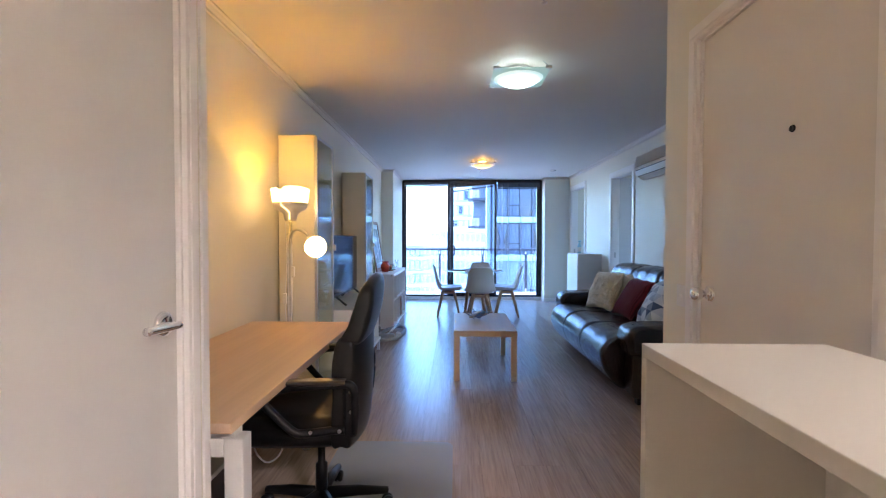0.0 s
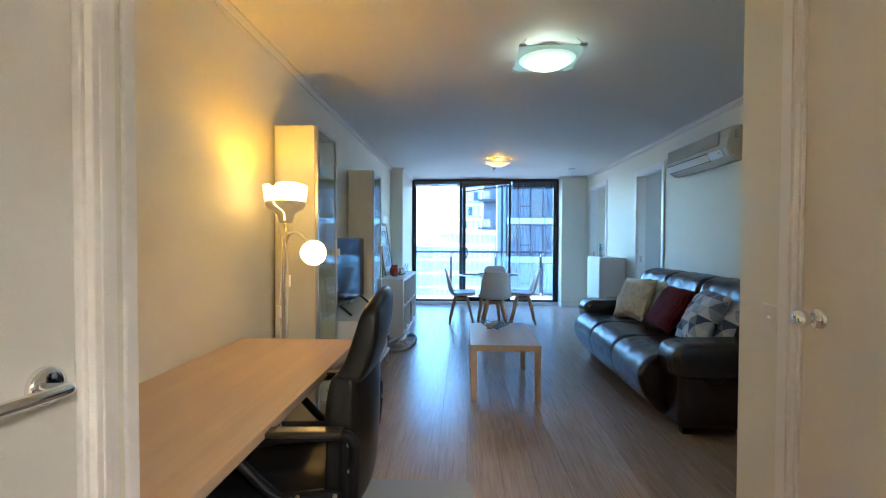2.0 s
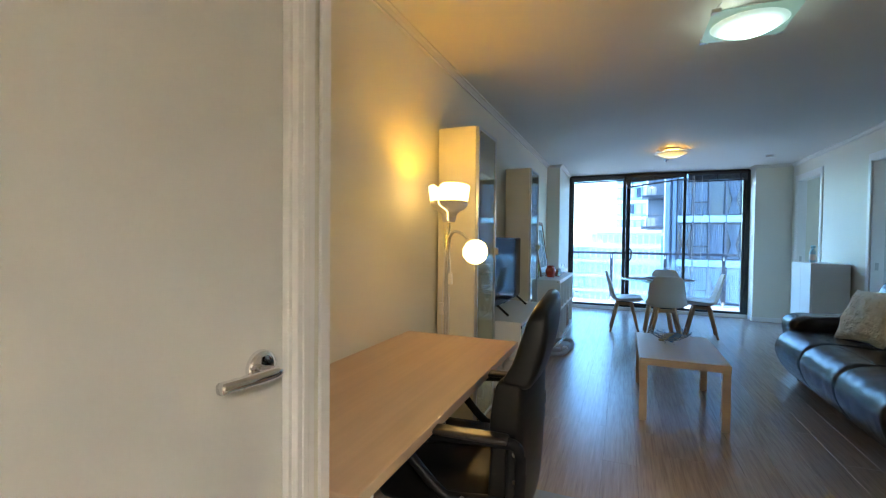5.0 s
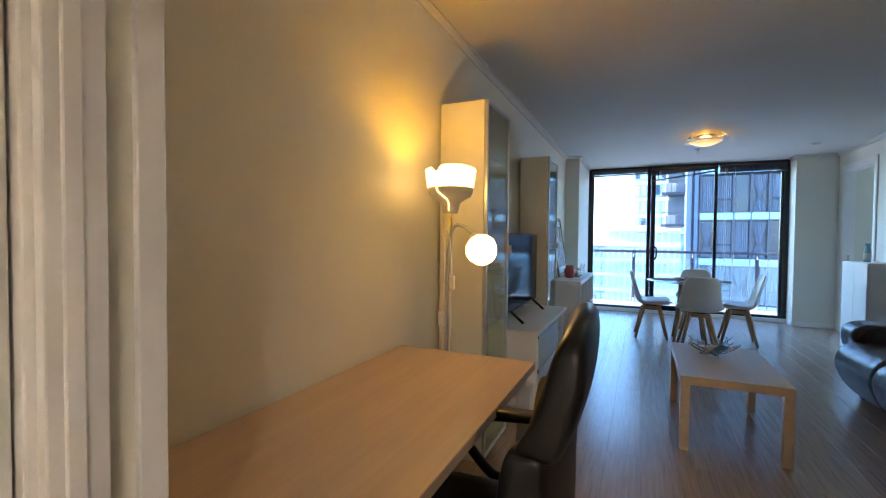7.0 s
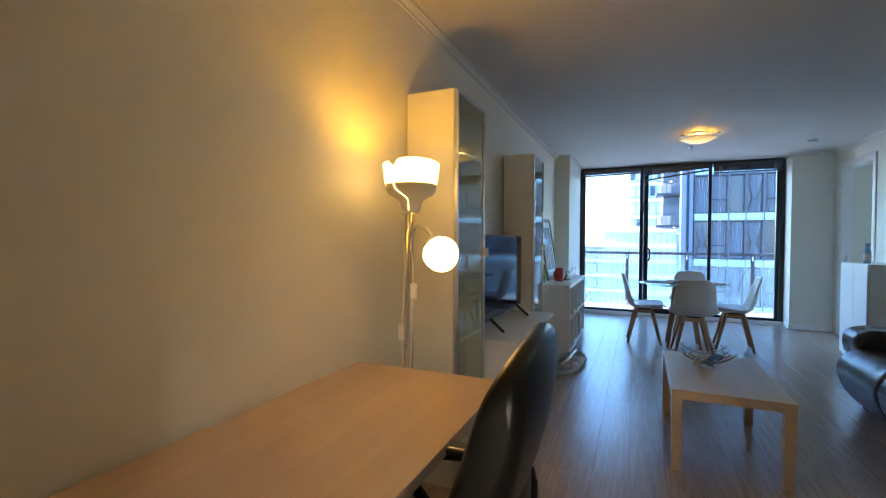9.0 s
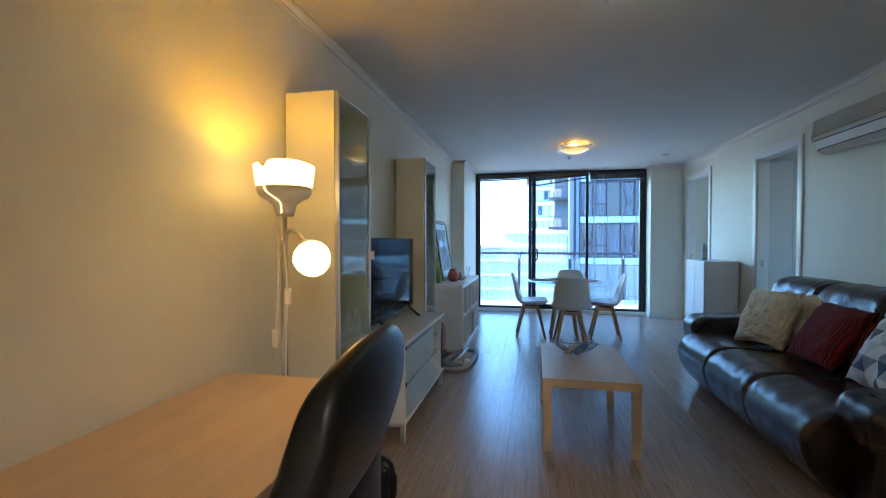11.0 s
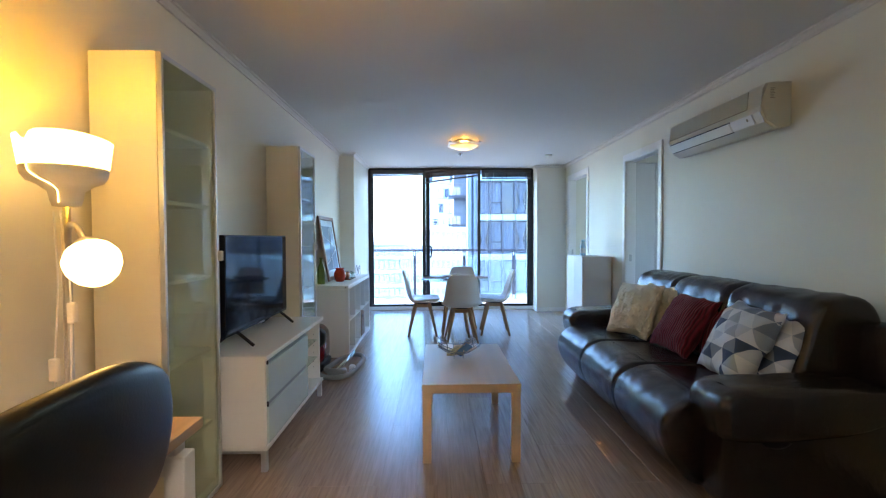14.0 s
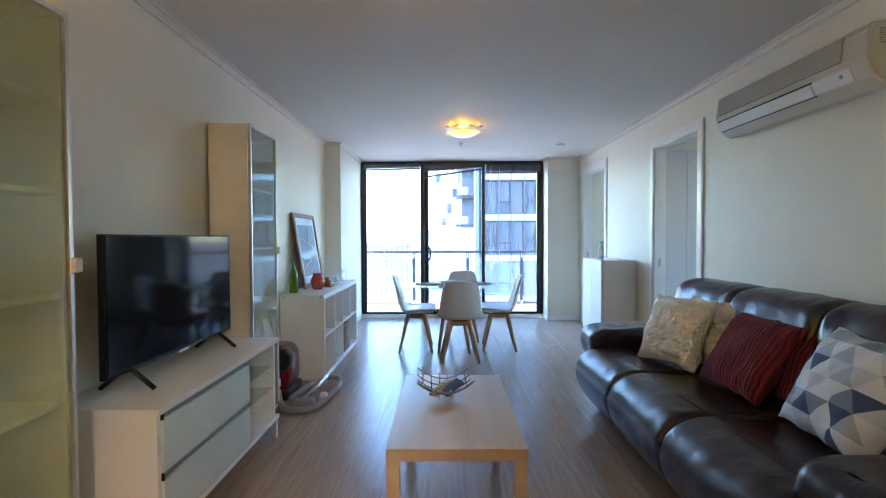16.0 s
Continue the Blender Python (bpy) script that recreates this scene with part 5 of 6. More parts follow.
def ceiling_lamp(x, y, material, plate, label):
    t = thing("ceiling_light", label, "ceiling light", pose(x, y, 0), "ceiling lights")
    part("base_plate", lathe([(0, H - 0.001), (0.095, H - 0.001), (0.098, H - 0.006), (0.09, H - 0.012), (0, H - 0.012)], 36), PLASTIC_WHITE, t, smooth=True)
    bm, hw = bmesh.new(), 0.195
    n, rings = 48, []
    for k, (r, z) in enumerate(((0.176, 2.4335), (0.184, 2.438), (1.0, 2.443))):
        ring = []
        for i in range(n):
            a = 2 * math.pi * i / n
            c, sn = math.cos(a), math.sin(a)
            rr = r if r < 1 else hw / max(abs(c), abs(sn))
            ring.append(bm.verts.new((rr * c, rr * sn, z)))
        rings.append(ring)
    for a, b in zip(rings, rings[1:]):
        for i in range(n):
            bm.faces.new((a[i], a[(i + 1) % n], b[(i + 1) % n], b[i]))
    bmesh.ops.recalc_face_normals(bm, faces=bm.faces)
    bmesh.ops.solidify(bm, geom=bm.faces[:], thickness=0.005)
    pt = part("glass_plate", bm, plate, t, "frosted square glass plate")
    # hidden disc added to keep the dish's own glow off the ceiling
    part("glow_stop", lathe([(0, 2.4445), (0.165, 2.4445), (0.172, 2.4485), (0, 2.4485)], 40), PLASTIC_WHITE, pt, "", True)
    part("glass_dish", lathe([(0, 2.380), (0.05, 2.383), (0.10, 2.395), (0.145, 2.415), (0.177, 2.4345), (0.174, 2.439), (0.14, 2.422), (0.09, 2.402), (0, 2.390)], 48), material, pt, "lit frosted glass bowl", True)
    for sx in (-1, 1):
        for sy in (-1, 1):
            bm = bmesh.new()
            c = [(sx * 0.200, sy * 0.200), (sx * 0.158, sy * 0.200), (sx * 0.200, sy * 0.158)]
            lo, hi = [bm.verts.new((*p, 2.434)) for p in c], [bm.verts.new((*p, 2.452)) for p in c]
            bm.faces.new(lo)
            bm.faces.new(hi)
            for i in range(3):
                bm.faces.new((lo[i], lo[(i + 1) % 3], hi[(i + 1) % 3], hi[i]))
            cl = part("corner_clip", bm, STEEL, t, "grey metal corner clip")
            part("clip_pin", tube([(sx * 0.185, sy * 0.185, 2.452), (sx * 0.150, sy * 0.150, H)], 0.0035, 8), ALU, cl)
    return t


ceiling_lamp(0.60, 3.42, lit_dish("lit_cool_glass", (0.66, 1.0, 0.90), 0.05, 2.6), glow("cool_glass_plate", (0.55, 1.0, 0.84), 0.025, (0.42, 0.56, 0.52)), "square frosted glass ceiling light glowing cool white")
# unseen fitting added as fill; its strong dish lights the hallway door
ceiling_lamp(1.55, -1.15, glow("lit_fill_glass", (1.0, 0.96, 0.90), 37.0), glow("fill_glass_plate", (1.0, 0.9, 0.75), 0.02), "unseen square ceiling light added to brighten the hallway door")
ceiling_lamp(0.58, 7.15, lit_dish("lit_warm_glass", (1.0, 0.64, 0.13), 0.08, 0.36), glow("warm_glass_plate", (1.0, 0.72, 0.3), 0.015, (0.6, 0.56, 0.45)), "square frosted glass ceiling light glowing warm yellow")

# air conditioner
ac = thing("air_conditioner", "cream split air conditioner high on the wall", "air conditioner")
AY0, AY1 = 4.33, 5.42
ACP = [(2.449, 1.975), (2.449, 2.250), (2.36, 2.253), (2.295, 2.243), (2.277, 2.215), (2.267, 2.100), (2.257, 2.067), (2.288, 2.000), (2.35, 1.960)]
bm, ends = bmesh.new(), []
for y in (AY0, AY1):
    ends.append([bm.verts.new((x, y, z)) for x, z in ACP])
for i in range(len(ACP)):
    j = (i + 1) % len(ACP)
    bm.faces.new((ends[0][i], ends[0][j], ends[1][j], ends[1][i]))
bm.faces.new(ends[0])
bm.faces.new(ends[1][::-1])
bmesh.ops.bevel(bm, geom=[e for e in bm.edges if abs(e.verts[0].co.y - e.verts[1].co.y) < 0.01 and max(e.verts[0].co.x, e.verts[1].co.x) < 2.44], offset=0.012, segments=3, affect="EDGES")
part("body", bm, PLASTIC_CREAM, ac)
gr = part("intake_grille", boxes((2.2665, 2.2700, AY0 + 0.13, AY1 - 0.02, 2.105, 2.225)), GRILLE, ac, "fine grey intake grille")
gr.matrix_basis = Matrix.Translation((2.2675, 0, 2.165)) @ pose(0, 0, 0, 0, 4.9, 0) @ Matrix.Translation((-2.2690, 0, -2.165))
for i in range(18):
    z = 2.110 + i * 0.0065
    part("grille_bar", boxes((2.2600, 2.2680, AY0 + 0.13, AY1 - 0.02, z, z + 0.003)), PLASTIC_CREAM, gr)
part("air_flap", boxes((-0.004, 0.004, AY0 + 0.30, AY1 - 0.05, -0.032, 0.032), bev=0.003), PLASTIC_CREAM, ac, "closed air flap").matrix_basis = pose(2.272, 0, 2.031, 0, -25, 0)
part("flap_slot", boxes((-0.004, 0.004, AY0 + 0.29, AY1 - 0.04, -0.004, 0.004)), BLACK_PLASTIC, ac).matrix_basis = pose(2.257, 0, 2.065, 0, -25, 0)
part("flap_slot", boxes((-0.004, 0.004, AY0 + 0.29, AY1 - 0.04, -0.003, 0.003)), BLACK_PLASTIC, ac).matrix_basis = pose(2.287, 0, 1.999, 0, -25, 0)
part("control_panel", boxes((-0.004, 0.004, AY0 + 0.08, AY0 + 0.285, -0.033, 0.035), bev=0.003), PLASTIC_WHITE, ac).matrix_basis = pose(2.270, 0, 2.033, 0, -25, 0)
part("sensor", lathe([(0, 0.006), (0.012, 0.004), (0.016, 0)], 16), GRILLE, ac, smooth=True).matrix_basis = pose(2.267, AY0 + 0.13, 2.040, 0, -115, 0)
for i in range(7):
    part("label_line", boxes((2.315, 2.338 + 0.008 * (i % 3 == 0), AY0 - 0.0015, AY0, 2.205 - i * 0.010, 2.210 - i * 0.010)), GRILLE, ac)

# ---- small things, space by space ----
RED_GLASS = mat("red_glazed_glass", (0.42, 0.035, 0.012), 0.14, var=0.3, scale=14, bump=0, coat=0.5)
AMBER = mat("amber_glass", (0.30, 0.07, 0.02), 0.15, var=0.2, bump=0, coat=0.4)
GREEN_GLASS = mat("green_bottle_glass", (0.22, 0.38, 0.03), 0.08, var=0.15, scale=8, bump=0)
GREEN_GLASS.node_tree.nodes["Principled BSDF"].inputs["Transmission Weight"].default_value = 0.6
VAC_RED = mat("red_vacuum_plastic", (0.16, 0.008, 0.012), 0.2, var=0.15, scale=8, bump=0, coat=0.5)
HOSE = mat("grey_ribbed_hose", (0.27, 0.26, 0.245), 0.5, var=0.08, scale=20, bump=0.1)
WICKER = mat("brown_wicker", (0.24, 0.12, 0.06), 0.7, var=0.35, scale=40, bump=0.5, bscale=120, depth=0.004)
SPRAY_BLUE = mat("pale_blue_plastic", (0.34, 0.62, 0.74), 0.3, var=0.05, bump=0)
PRINT = mat("pale_print_paper", (0.50, 0.62, 0.68), 0.5, var=0.25, scale=5, bump=0)
GREY_WOOL = mat("grey_plush", (0.26, 0.24, 0.22), 0.95, var=0.2, scale=20, bump=0.8, bscale=160, depth=0.006, sheen=0.5)
BEIGE = mat("beige_plastic", (0.58, 0.47, 0.26), 0.45, var=0.05, bump=0)
NAVY = mat("dark_blue_cover", (0.06, 0.16, 0.30), 0.3, var=0.1, bump=0)
DARK_WOOD = mat("dark_brown_box", (0.075, 0.052, 0.04), 0.5, var=0.2, scale=6)

# on the cube shelf
ob = tagged(part("bottle", lathe([(0, 0), (0.038, 0), (0.041, 0.008), (0.041, 0.15), (0.036, 0.18), (0.018, 0.225), (0.014, 0.245), (0.014, 0.275), (0.018, 0.278), (0.018, 0.29), (0.012, 0.292), (0, 0.292)], 28), GREEN_GLASS, None, "", True), "tall green glass swing-top bottle on the cube shelf", "bottle")
ob.location = (-1.045, 6.42, KH)
va = part("vase", lathe([(0, 0), (0.045, 0), (0.050, 0.01), (0.068, 0.06), (0.070, 0.095), (0.055, 0.125), (0.044, 0.138), (0.052, 0.152), (0.056, 0.156), (0.050, 0.157), (0.038, 0.138), (0.05, 0.11), (0, 0.02)], 36), RED_GLASS, None, "", True)
tagged(va, "round red glass vase on the cube shelf", "vase").location = (-0.90, 6.70, KH)
small = lathe([(0, 0), (0.03, 0), (0.042, 0.02), (0.045, 0.05), (0.038, 0.072), (0.032, 0.078), (0.029, 0.075), (0.03, 0.06), (0, 0.05)], 24)
c1 = tagged(part("candle_holder", small, AMBER, None, "", True), "small dark red glass candle holder", "candle holder", "candle holders")
c1.location = (-0.88, 6.98, KH + 0.014)
c2 = copy_thing(c1, pose(-0.94, 6.93, KH + 0.014))
c2.scale = (0.85, 0.85, 1.35)
tr = tagged(part("tray", boxes((-1.00, -0.80, 6.84, 7.16, KH, KH + 0.012), bev=0.005), AMBER), "flat dark red tray under the candle holders", "tray")
jr = thing("glass_jar", "small clear glass jar with a metal lid", "jar", pose(-0.865, 7.26, KH))
p = part("jar", lathe([(0, 0), (0.028, 0), (0.032, 0.006), (0.032, 0.055), (0.024, 0.068), (0.022, 0.068), (0, 0.01)], 24), TABLE_GLASS, jr, "", True)
part("lid", lathe([(0, 0.088), (0.022, 0.088), (0.024, 0.084), (0.024, 0.069), (0, 0.069)], 20), STEEL, jr, "", True)
fr = thing("napkin_holder", "arched chrome holder standing on the cube shelf", "holder", pose(-0.85, 7.60, KH))
for s in (-0.02, 0.02):
    part("arch", tube(curve_pts([(s, -0.055, 0.004), (s, -0.05, 0.07), (s, -0.03, 0.115), (s, 0.0, 0.130), (s, 0.03, 0.115), (s, 0.05, 0.07), (s, 0.055, 0.004)], 6), 0.005, 8), CHROME, fr, "", True)
part("base", boxes((-0.025, 0.025, -0.06, 0.06, 0, 0.006), bev=0.002), CHROME, fr)
part("fan_plate", lathe([(0, 0.003), (0.045, 0.003), (0.047, 0), (0, 0)], 30), CHROME, fr, "", True).matrix_basis = pose(0, 0, 0.062, 0, 90, 0)

# leaning picture
pf = thing("picture_frame", "dark wooden framed print leaning against the wall", "picture", pose(-1.015, 6.68, KH + 0.002, 0, -9.0, 0))
PW, PH = 0.70, 0.775
part("frame_bar", boxes((-0.022, 0, 0, 0.045, 0, PH), bev=0.004), FRAME_WOOD, pf)
part("frame_bar", boxes((-0.022, 0, PW - 0.045, PW, 0, PH), bev=0.004), FRAME_WOOD, pf)
part("frame_bar", boxes((-0.022, 0, 0.045, PW - 0.045, 0, 0.045), bev=0.004), FRAME_WOOD, pf)
part("frame_bar", boxes((-0.022, 0, 0.045, PW - 0.045, PH - 0.045, PH), bev=0.004), FRAME_WOOD, pf)
part("print", boxes((-0.018, -0.012, 0.045, PW - 0.045, 0.045, PH - 0.045)), PRINT, pf, "pale blue print")
GLZ = mat("glazed_sheet", (0.30, 0.38, 0.42), 0.04, bump=0, spec=0.9)
pic = part("image_band", boxes((-0.0120, -0.0105, 0.10, PW - 0.10, 0.12, PH - 0.12)), GLZ, pf, "glossy glazed picture")
# white bars stand in for the diagonal lines reflected in the glazing
for y0, z0, y1, z1 in ((0.12, 0.20, 0.58, 0.36), (0.13, 0.52, 0.57, 0.40), (0.34, 0.14, 0.40, 0.63)):
    part("reflected_line", tube([(-0.0103, y0, z0), (-0.0103, y1, z1)], 0.004, 6), PLASTIC_WHITE, pic)

# basket in the cube shelf
y0 = KY0 + 0.04 + 2 * cell + 0.02
bs = thing("basket", "brown wicker basket in a shelf compartment", "basket")
part("body", boxes((KX0 + 0.05, KX1 - 0.012, y0, y0 + cell - 0.04, 0.0405, 0.335), bev=0.012), WICKER, bs)
for k in range(11):
    z = 0.055 + k * 0.026
    part("weave", tube([(KX1 - 0.011, y0 + 0.012, z), (KX1 - 0.009, y0 + cell / 2 - 0.02, z + 0.002), (KX1 - 0.011, y0 + cell - 0.052, z)], 0.009, 8), WICKER, bs, smooth=True)
part("handle_slot", boxes((KX1 - 0.006, KX1 + 0.001, y0 + 0.10, y0 + 0.20, 0.275, 0.305), bev=0.002), BLACK_PLASTIC, bs)

# wire frame behind the shelf end
wr = tagged(part("wire_rack", tube(curve_pts([(-0.80, 7.80, 0.01), (-0.78, 7.80, 0.28), (-0.80, 7.84, 0.36), (-0.84, 7.92, 0.28), (-0.83, 7.94, 0.01)], 6), 0.006, 8), STEEL, None, "", True), "thin grey metal hoop standing behind the shelf", "rack")

# vacuum cleaner
vc = thing("vacuum_cleaner", "red vacuum cleaner with its grey hose coiled on the floor", "vacuum cleaner")
part("body", soft(-1.11, -0.865, 5.72, 6.08, 0.04, 0.41, 0.09, 9, puff=0.015), VAC_RED, vc, "glossy red body", True)
part("hood", soft(-0.99, -0.85, 5.705, 5.86, 0.24, 0.40, 0.05, 7, puff=0.01), BLACK_PLASTIC, vc, "dark dust hood", True)
part("bumper", soft(-1.12, -0.855, 5.71, 6.09, 0.0, 0.085, 0.03, 6), BLACK_PLASTIC, vc, "", True)
part("badge", boxes((-0.95, -0.91, 5.700, 5.716, 0.13, 0.19), bev=0.002), PLASTIC_WHITE, vc)
hp = curve_pts([(-0.93, 5.71, 0.10), (-0.87, 5.60, 0.04), (-0.80, 5.52, 0.028), (-0.66, 5.50, 0.028), (-0.58, 5.60, 0.028), (-0.55, 5.80, 0.028), (-0.53, 6.02, 0.03), (-0.56, 6.16, 0.045), (-0.65, 6.18, 0.05), (-0.75, 6.05, 0.045), (-0.80, 5.85, 0.04), (-0.82, 5.70, 0.04), (-0.74, 5.62, 0.05), (-0.62, 5.62, 0.06)], 14)
part("hose", tube(hp, 0.024, 12, radii=[0.0215 + 0.002 * (i % 2) for i in range(len(hp))]), HOSE, vc, "ribbed grey hose", True)
part("wand", tube([(-0.69, 5.60, 0.075), (-0.64, 5.80, 0.105), (-0.61, 5.98, 0.13)], 0.017, 14), CHROME, vc, "chrome wand", True)
part("hose_grip", soft(-0.78, -0.60, 5.545, 5.605, 0.03, 0.085, 0.02, 5), HOSE, vc, "", True)
part("hose_clip", soft(-0.61, -0.55, 5.70, 5.76, 0.012, 0.075, 0.02, 4), PLASTIC_WHITE, vc, "", True)

# wire bowl on the coffee table, with things in it
BOWL_WIRE = mat("dull_chrome_wire", (0.30, 0.30, 0.31), 0.28, 1.0, var=0.05, bump=0)
wb = thing("wire_bowl", "square chrome wire bowl on the coffee table", "bowl", pose(0.366, 4.60, 0.45, 0, 0, 3))


def dish(u, v):
    return Vector((u, v, 0.022 + 2.9 * (u * u + v * v)))


N, R = 6, 0.138
for i in range(N):
    s = (i / (N - 1) * 2 - 1) * R * 0.82
    for flip in (False, True):
        line = [dish(*((s, k / 12 * 2 * R - R) if not flip else (k / 12 * 2 * R - R, s))) + Vector((0, 0, 0.003 if flip else 0)) for k in range(13)]
        w = part("wire", tube(line, 0.0027, 6), BOWL_WIRE, wb, "", True)
        for e in (line[0], line[-1]):
            bm = bmesh.new()
            bmesh.ops.create_uvsphere(bm, u_segments=8, v_segments=6, radius=0.0055, matrix=Matrix.Translation(e))
            part("bead", bm, CHROME, w, "", True)
for a in range(4):
    c, s = math.cos(radians(45 + 90 * a)) * 0.045, math.sin(radians(45 + 90 * a)) * 0.045
    part("foot", lathe([(0, 0.0), (0.005, 0.001), (0.006, 0.006), (0.003, 0.014), (0.002, 0.028), (0, 0.028)], 10, (c, s, 0)), CHROME, wb, "", True)
ob = part("remote_control", boxes((-0.024, 0.024, -0.075, 0.075, -0.009, 0.009), bev=0.006), BEIGE, None)
ob.matrix_world = pose(0.345, 4.60, 0.500, 14, -6, -38)
tagged(ob, "beige remote control lying in the wire bowl", "remote")
for i in range(4):
    part("button", boxes((-0.014, 0.014, -0.05 + i * 0.024, -0.038 + i * 0.024, 0.009, 0.0105)), GRILLE, ob)
ob = part("notebook", boxes((-0.026, 0.026, -0.065, 0.065, -0.006, 0.006), bev=0.003), NAVY, None)
ob.matrix_world = pose(0.405, 4.595, 0.503, 20, 14, -40)
tagged(ob, "small dark blue folded leaflet in the wire bowl", "leaflet")

# spray bottle on the cupboard
sb = thing("spray_bottle", "blue and white spray bottle on the cupboard", "bottle", pose(2.20, 7.45, 1.03))
part("body", lathe([(0, 0), (0.030, 0), (0.033, 0.01), (0.033, 0.12), (0.026, 0.15), (0.016, 0.165), (0.014, 0.18), (0, 0.18)], 24), SPRAY_BLUE, sb, "", True)
part("label_wrap", lathe([(0.0338, 0.03), (0.0342, 0.031), (0.0342, 0.10), (0.0338, 0.101)], 24), PLASTIC_WHITE, sb, "", True)
part("trigger_head", soft(-0.02, 0.03, -0.014, 0.014, 0.178, 0.215, 0.012, 5), SPRAY_BLUE, sb, "", True)
part("trigger", tube([(-0.012, 0, 0.185), (-0.026, 0, 0.165), (-0.024, 0, 0.145)], 0.005, 8), PLASTIC_WHITE, sb, "", True)

# on the chest of drawers
bm = soft(1.47, 1.80, 2.46, 2.70, 1.036, 1.125, 0.045, 10, puff=0.01, wrinkle=0.02, wscale=18)
tagged(part("folded_throw", bm, GREY_WOOL, None, "", True), "grey plush throw folded on the chest of drawers", "throw")
tagged(part("black_tray", boxes((1.56, 1.78, 2.42, 2.453, 1.0355, 1.06), bev=0.004), BLACK_PLASTIC), "small flat black box on the chest", "box")

# wardrobe seen through the doorway
wd = thing("wardrobe", "tall plain grey-white wardrobe in the bedroom", "wardrobe")
WARD = mat("wardrobe_grey_white", (0.60, 0.59, 0.57), 0.45, var=0.03)
part("carcass", boxes((2.60, 4.6, 7.10, 7.19, 0, 2.215), bev=0.003), WARD, wd)
for i in range(4):
    x = 2.50 + 0.49 * i
    if i == 0:
        continue
    dd = part("door", boxes((x + 0.002, x + 0.488, 7.078, 7.098, 0.04, 2.20), bev=0.002), WARD, wd)
    part("knob", lathe([(0, 0.018), (0.007, 0.016), (0.008, 0.008), (0.005, 0), (0, 0)], 12), BLACK_PLASTIC, dd, "", True).matrix_basis = pose(x + (0.02 if i % 2 == 0 else 0.465), 7.078, 1.06, 90, 0, 0)
part("door", boxes((2.602, 2.988, 7.078, 7.098, 0.04, 2.20), bev=0.002), WARD, wd)

# ceiling fittings
for x, y, lab in ((0.585, 2.43, "small chrome fire sprinkler head on the ceiling"), (0.58, 8.0, "small chrome fire sprinkler head near the window")):
    sp = thing("sprinkler", lab, "sprinkler", pose(x, y, 0), "sprinklers")
    part("escutcheon", lathe([(0, H - 0.001), (0.035, H - 0.001), (0.033, H - 0.006), (0.012, H - 0.010), (0.011, H - 0.03), (0, H - 0.03)], 24), CHROME, sp, "", True)
    part("deflector", lathe([(0, H - 0.052), (0.016, H - 0.050), (0.016, H - 0.047), (0.003, H - 0.046), (0.003, H - 0.03), (0, H - 0.03)], 16), STEEL, sp, "", True)
sd = part("smoke_detector", lathe([(0, H - 0.001), (0.055, H - 0.001), (0.055, H - 0.012), (0.046, H - 0.026), (0.02, H - 0.032), (0, H - 0.032)], 36), PLASTIC_WHITE, None, "", True)
sd.location = (1.90, 8.1, 0)
tagged(sd, "round white smoke detector on the ceiling", "smoke detector")

# hallway switch
lsw = thing("light_switch", "square white light switch beside the entry door", "switch", kind="")
part("plate", boxes((HR - 0.012, HR - 0.0005, 2.122, 2.196, 0.965, 1.060), bev=0.003), PLASTIC_WHITE, lsw)
part("rocker", lathe([(0, 0.004), (0.007, 0.003), (0.009, 0)], 16), PLASTIC_WHITE, lsw, "", True).matrix_basis = pose(HR - 0.012, 2.159, 1.012, 0, -90, 0)

# floor mat, cable and box under the desk
MATP = glass("clear_mat_plastic", (0.78, 0.80, 0.82), 0.62, 0.16, True)
bm = bmesh.new()
out = []
X0, X1, Y0, Y1, RR = -0.56, 0.128, 1.72, 2.87, 0.05
for cx, cy, a0 in ((X1 - RR, Y1 - RR, 0), (X0 + RR, Y1 - RR, 90), (X0 + RR, Y0 + RR, 180), (X1 - RR, Y0 + RR, 270)):
    for k in range(7):
        a = radians(a0 + 15 * k)
        out.append((cx + RR * math.cos(a), cy + RR * math.sin(a)))
lo, hi = [bm.verts.new((x, y, 0.0008)) for x, y in out], [bm.verts.new((x, y, 0.0035)) for x, y in out]
bm.faces.new(lo[::-1])
bm.faces.new(hi)
for i in range(len(out)):
    j = (i + 1) % len(out)
    bm.faces.new((lo[i], lo[j], hi[j], hi[i]))
tagged(part("chair_mat", bm, MATP), "clear plastic floor mat under the office chair", "mat")
oc.location.z += 0.0035
tagged(part("cable", tube(curve_pts([(-1.0, 2.22, 0.70), (-0.88, 2.21, 0.48), (-0.81, 2.20, 0.30), (-0.785, 2.20, 0.24), (-0.74, 2.20, 0.211), (-0.69, 2.20, 0.241), (-0.655, 2.20, 0.31), (-0.64, 2.2, 0.335), (-0.60, 2.2, 0.31), (-0.565, 2.2, 0.275), (-0.53, 2.2, 0.294), (-0.57, 2.21, 0.345), (-0.60, 2.22, 0.40), (-0.66, 2.24, 0.70)], 6), 0.004, 8), CORD_WHITE, None, "", True), "white cable hanging in a loop under the desk", "cable")
bx = thing("storage_box", "dark brown low drawer box on the floor under the desk", "box")
part("body", boxes((-1.14, -0.732, 1.53, 1.838, 0, 0.40), bev=0.004), DARK_WOOD, bx)
part("top_board", boxes((-1.145, -0.727, 1.525, 1.843, 0.4005, 0.42), bev=0.003), MELAMINE_EDGE, bx)
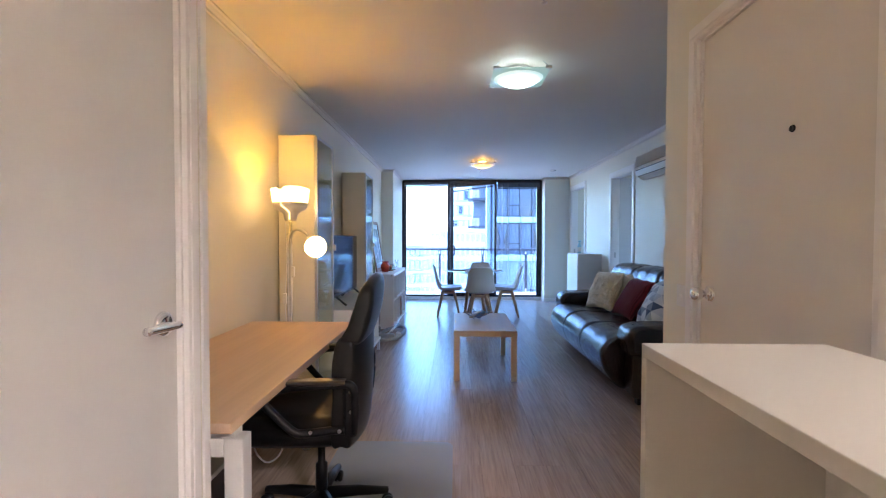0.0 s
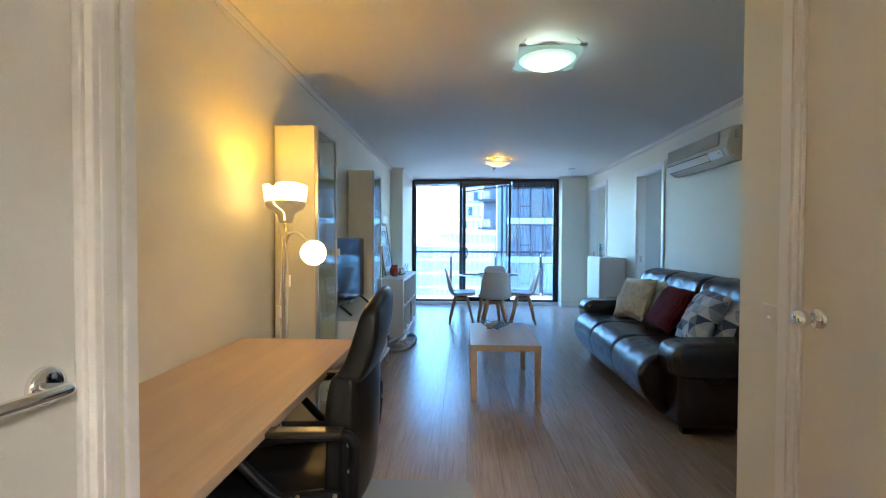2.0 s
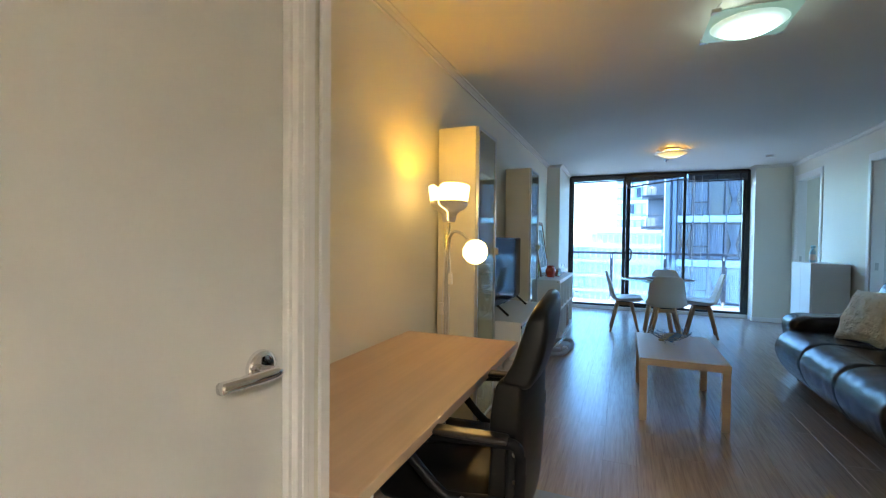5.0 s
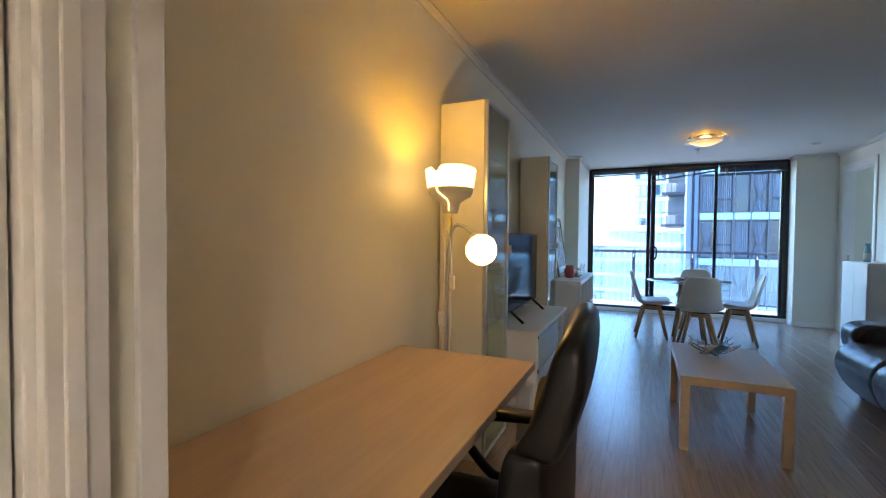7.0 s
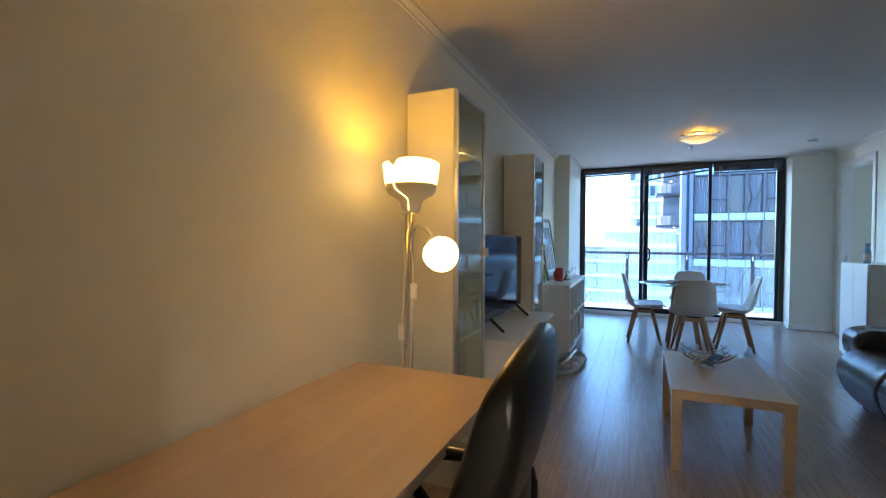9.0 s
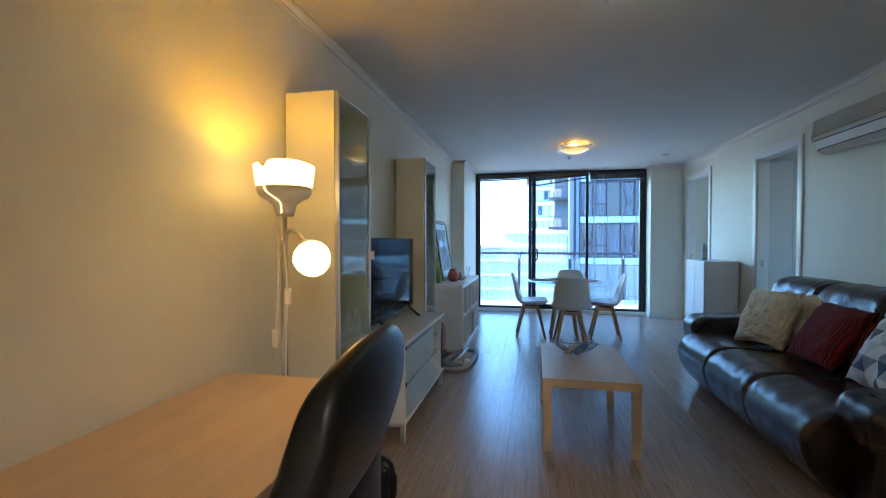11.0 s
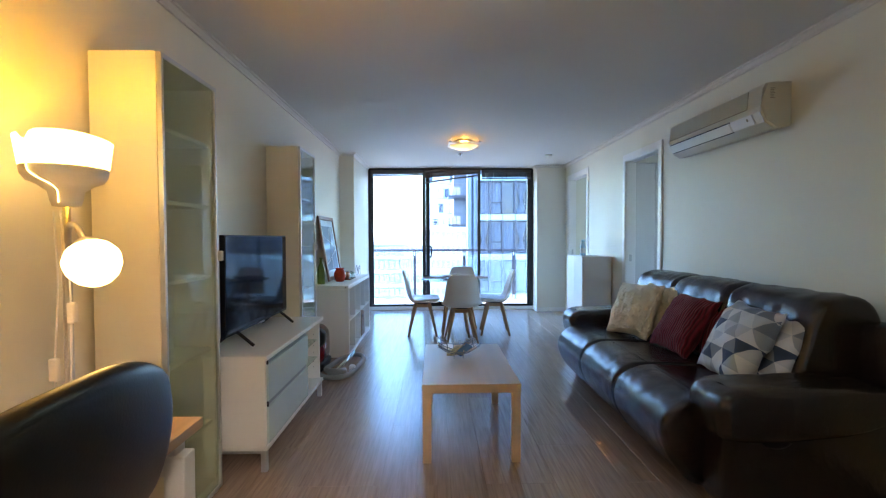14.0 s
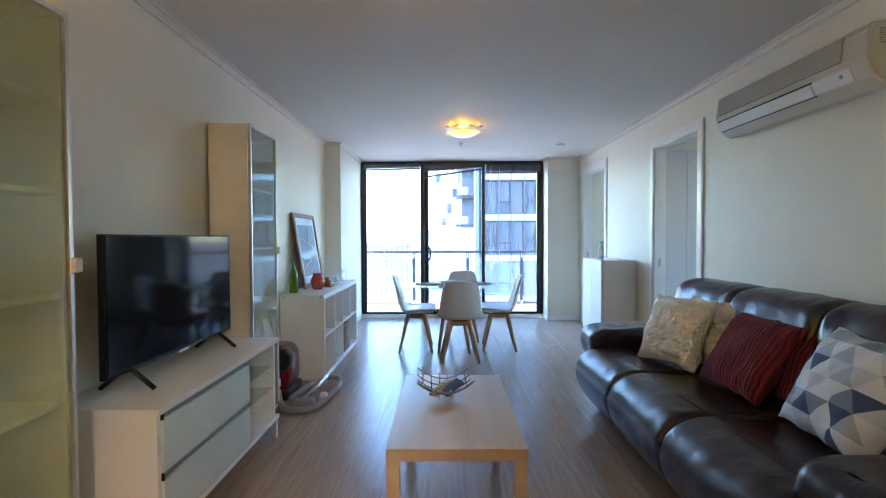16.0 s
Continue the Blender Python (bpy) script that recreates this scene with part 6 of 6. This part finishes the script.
# inside the first cabinet
bl = part("bud_vase", lathe([(0, 0), (0.022, 0), (0.024, 0.01), (0.021, 0.10), (0.014, 0.14), (0.006, 0.155), (0, 0.156)], 20), mat("blue_glaze", (0.10, 0.16, 0.42), 0.25), None, "", True)
bl.location = (-1.0, 3.53, 1.438 + 0.078)
tagged(bl, "slim blue vase in the glass cabinet", "vase")
cv = tagged(part("china_pot", lathe([(0, 0), (0.040, 0), (0.043, 0.01), (0.043, 0.075), (0.036, 0.0775), (0, 0.0775)], 24), PLASTIC_WHITE, None, "", True), "white pot under the blue vase in the cabinet", "pot")
cv.location = (-1.0, 3.53, 1.4382)
tagged(part("white_folder", boxes((-1.10, -0.93, 3.40, 3.52, 0.7385, 1.03), bev=0.004), MELAMINE), "white box folder standing in the glass cabinet", "folder")


# ---- floor planks ----
PLANK_W, PLANK_L = 0.182, 1.22
pl_mesh = {}


def plank_mesh(w, l):
    key = (round(w, 3), round(l, 3))
    if key not in pl_mesh:
        bm = boxes((-w / 2 + 0.0003, w / 2 - 0.0003, -l / 2 + 0.0003, l / 2 - 0.0003, -0.006, 0.0))
        top = [e for e in bm.edges if all(v.co.z > -0.001 for v in e.verts)]
        bmesh.ops.bevel(bm, geom=top, offset=0.0006, segments=1, affect="EDGES")
        me = bpy.data.meshes.new("plank")
        bm.to_mesh(me)
        bm.free()
        me.materials.append(FLOOR_WOOD)
        pl_mesh[key] = me
    return pl_mesh[key]


rng = random.Random(7)


def lay(x0, x1, y0, y1):
    x = x0
    while x < x1 - 0.01:
        w = min(PLANK_W, x1 - x)
        y = y0 - rng.choice((0.0, 0.3, 0.5, 0.8))
        while y < y1 - 0.01:
            a, b = max(y, y0), min(y + PLANK_L, y1)
            if b - a > 0.02:
                ob = new("plank", plank_mesh(w, round(b - a, 3)))
                ob.location = (x + w / 2, (a + b) / 2, 0)
                ob.parent = floor
            y += PLANK_L
        x += w


lay(LW, 2.56, 1.39, 9.30)
lay(HL, HR, HB, 1.39)
lay(HR, 3.2, HB, 0.65)
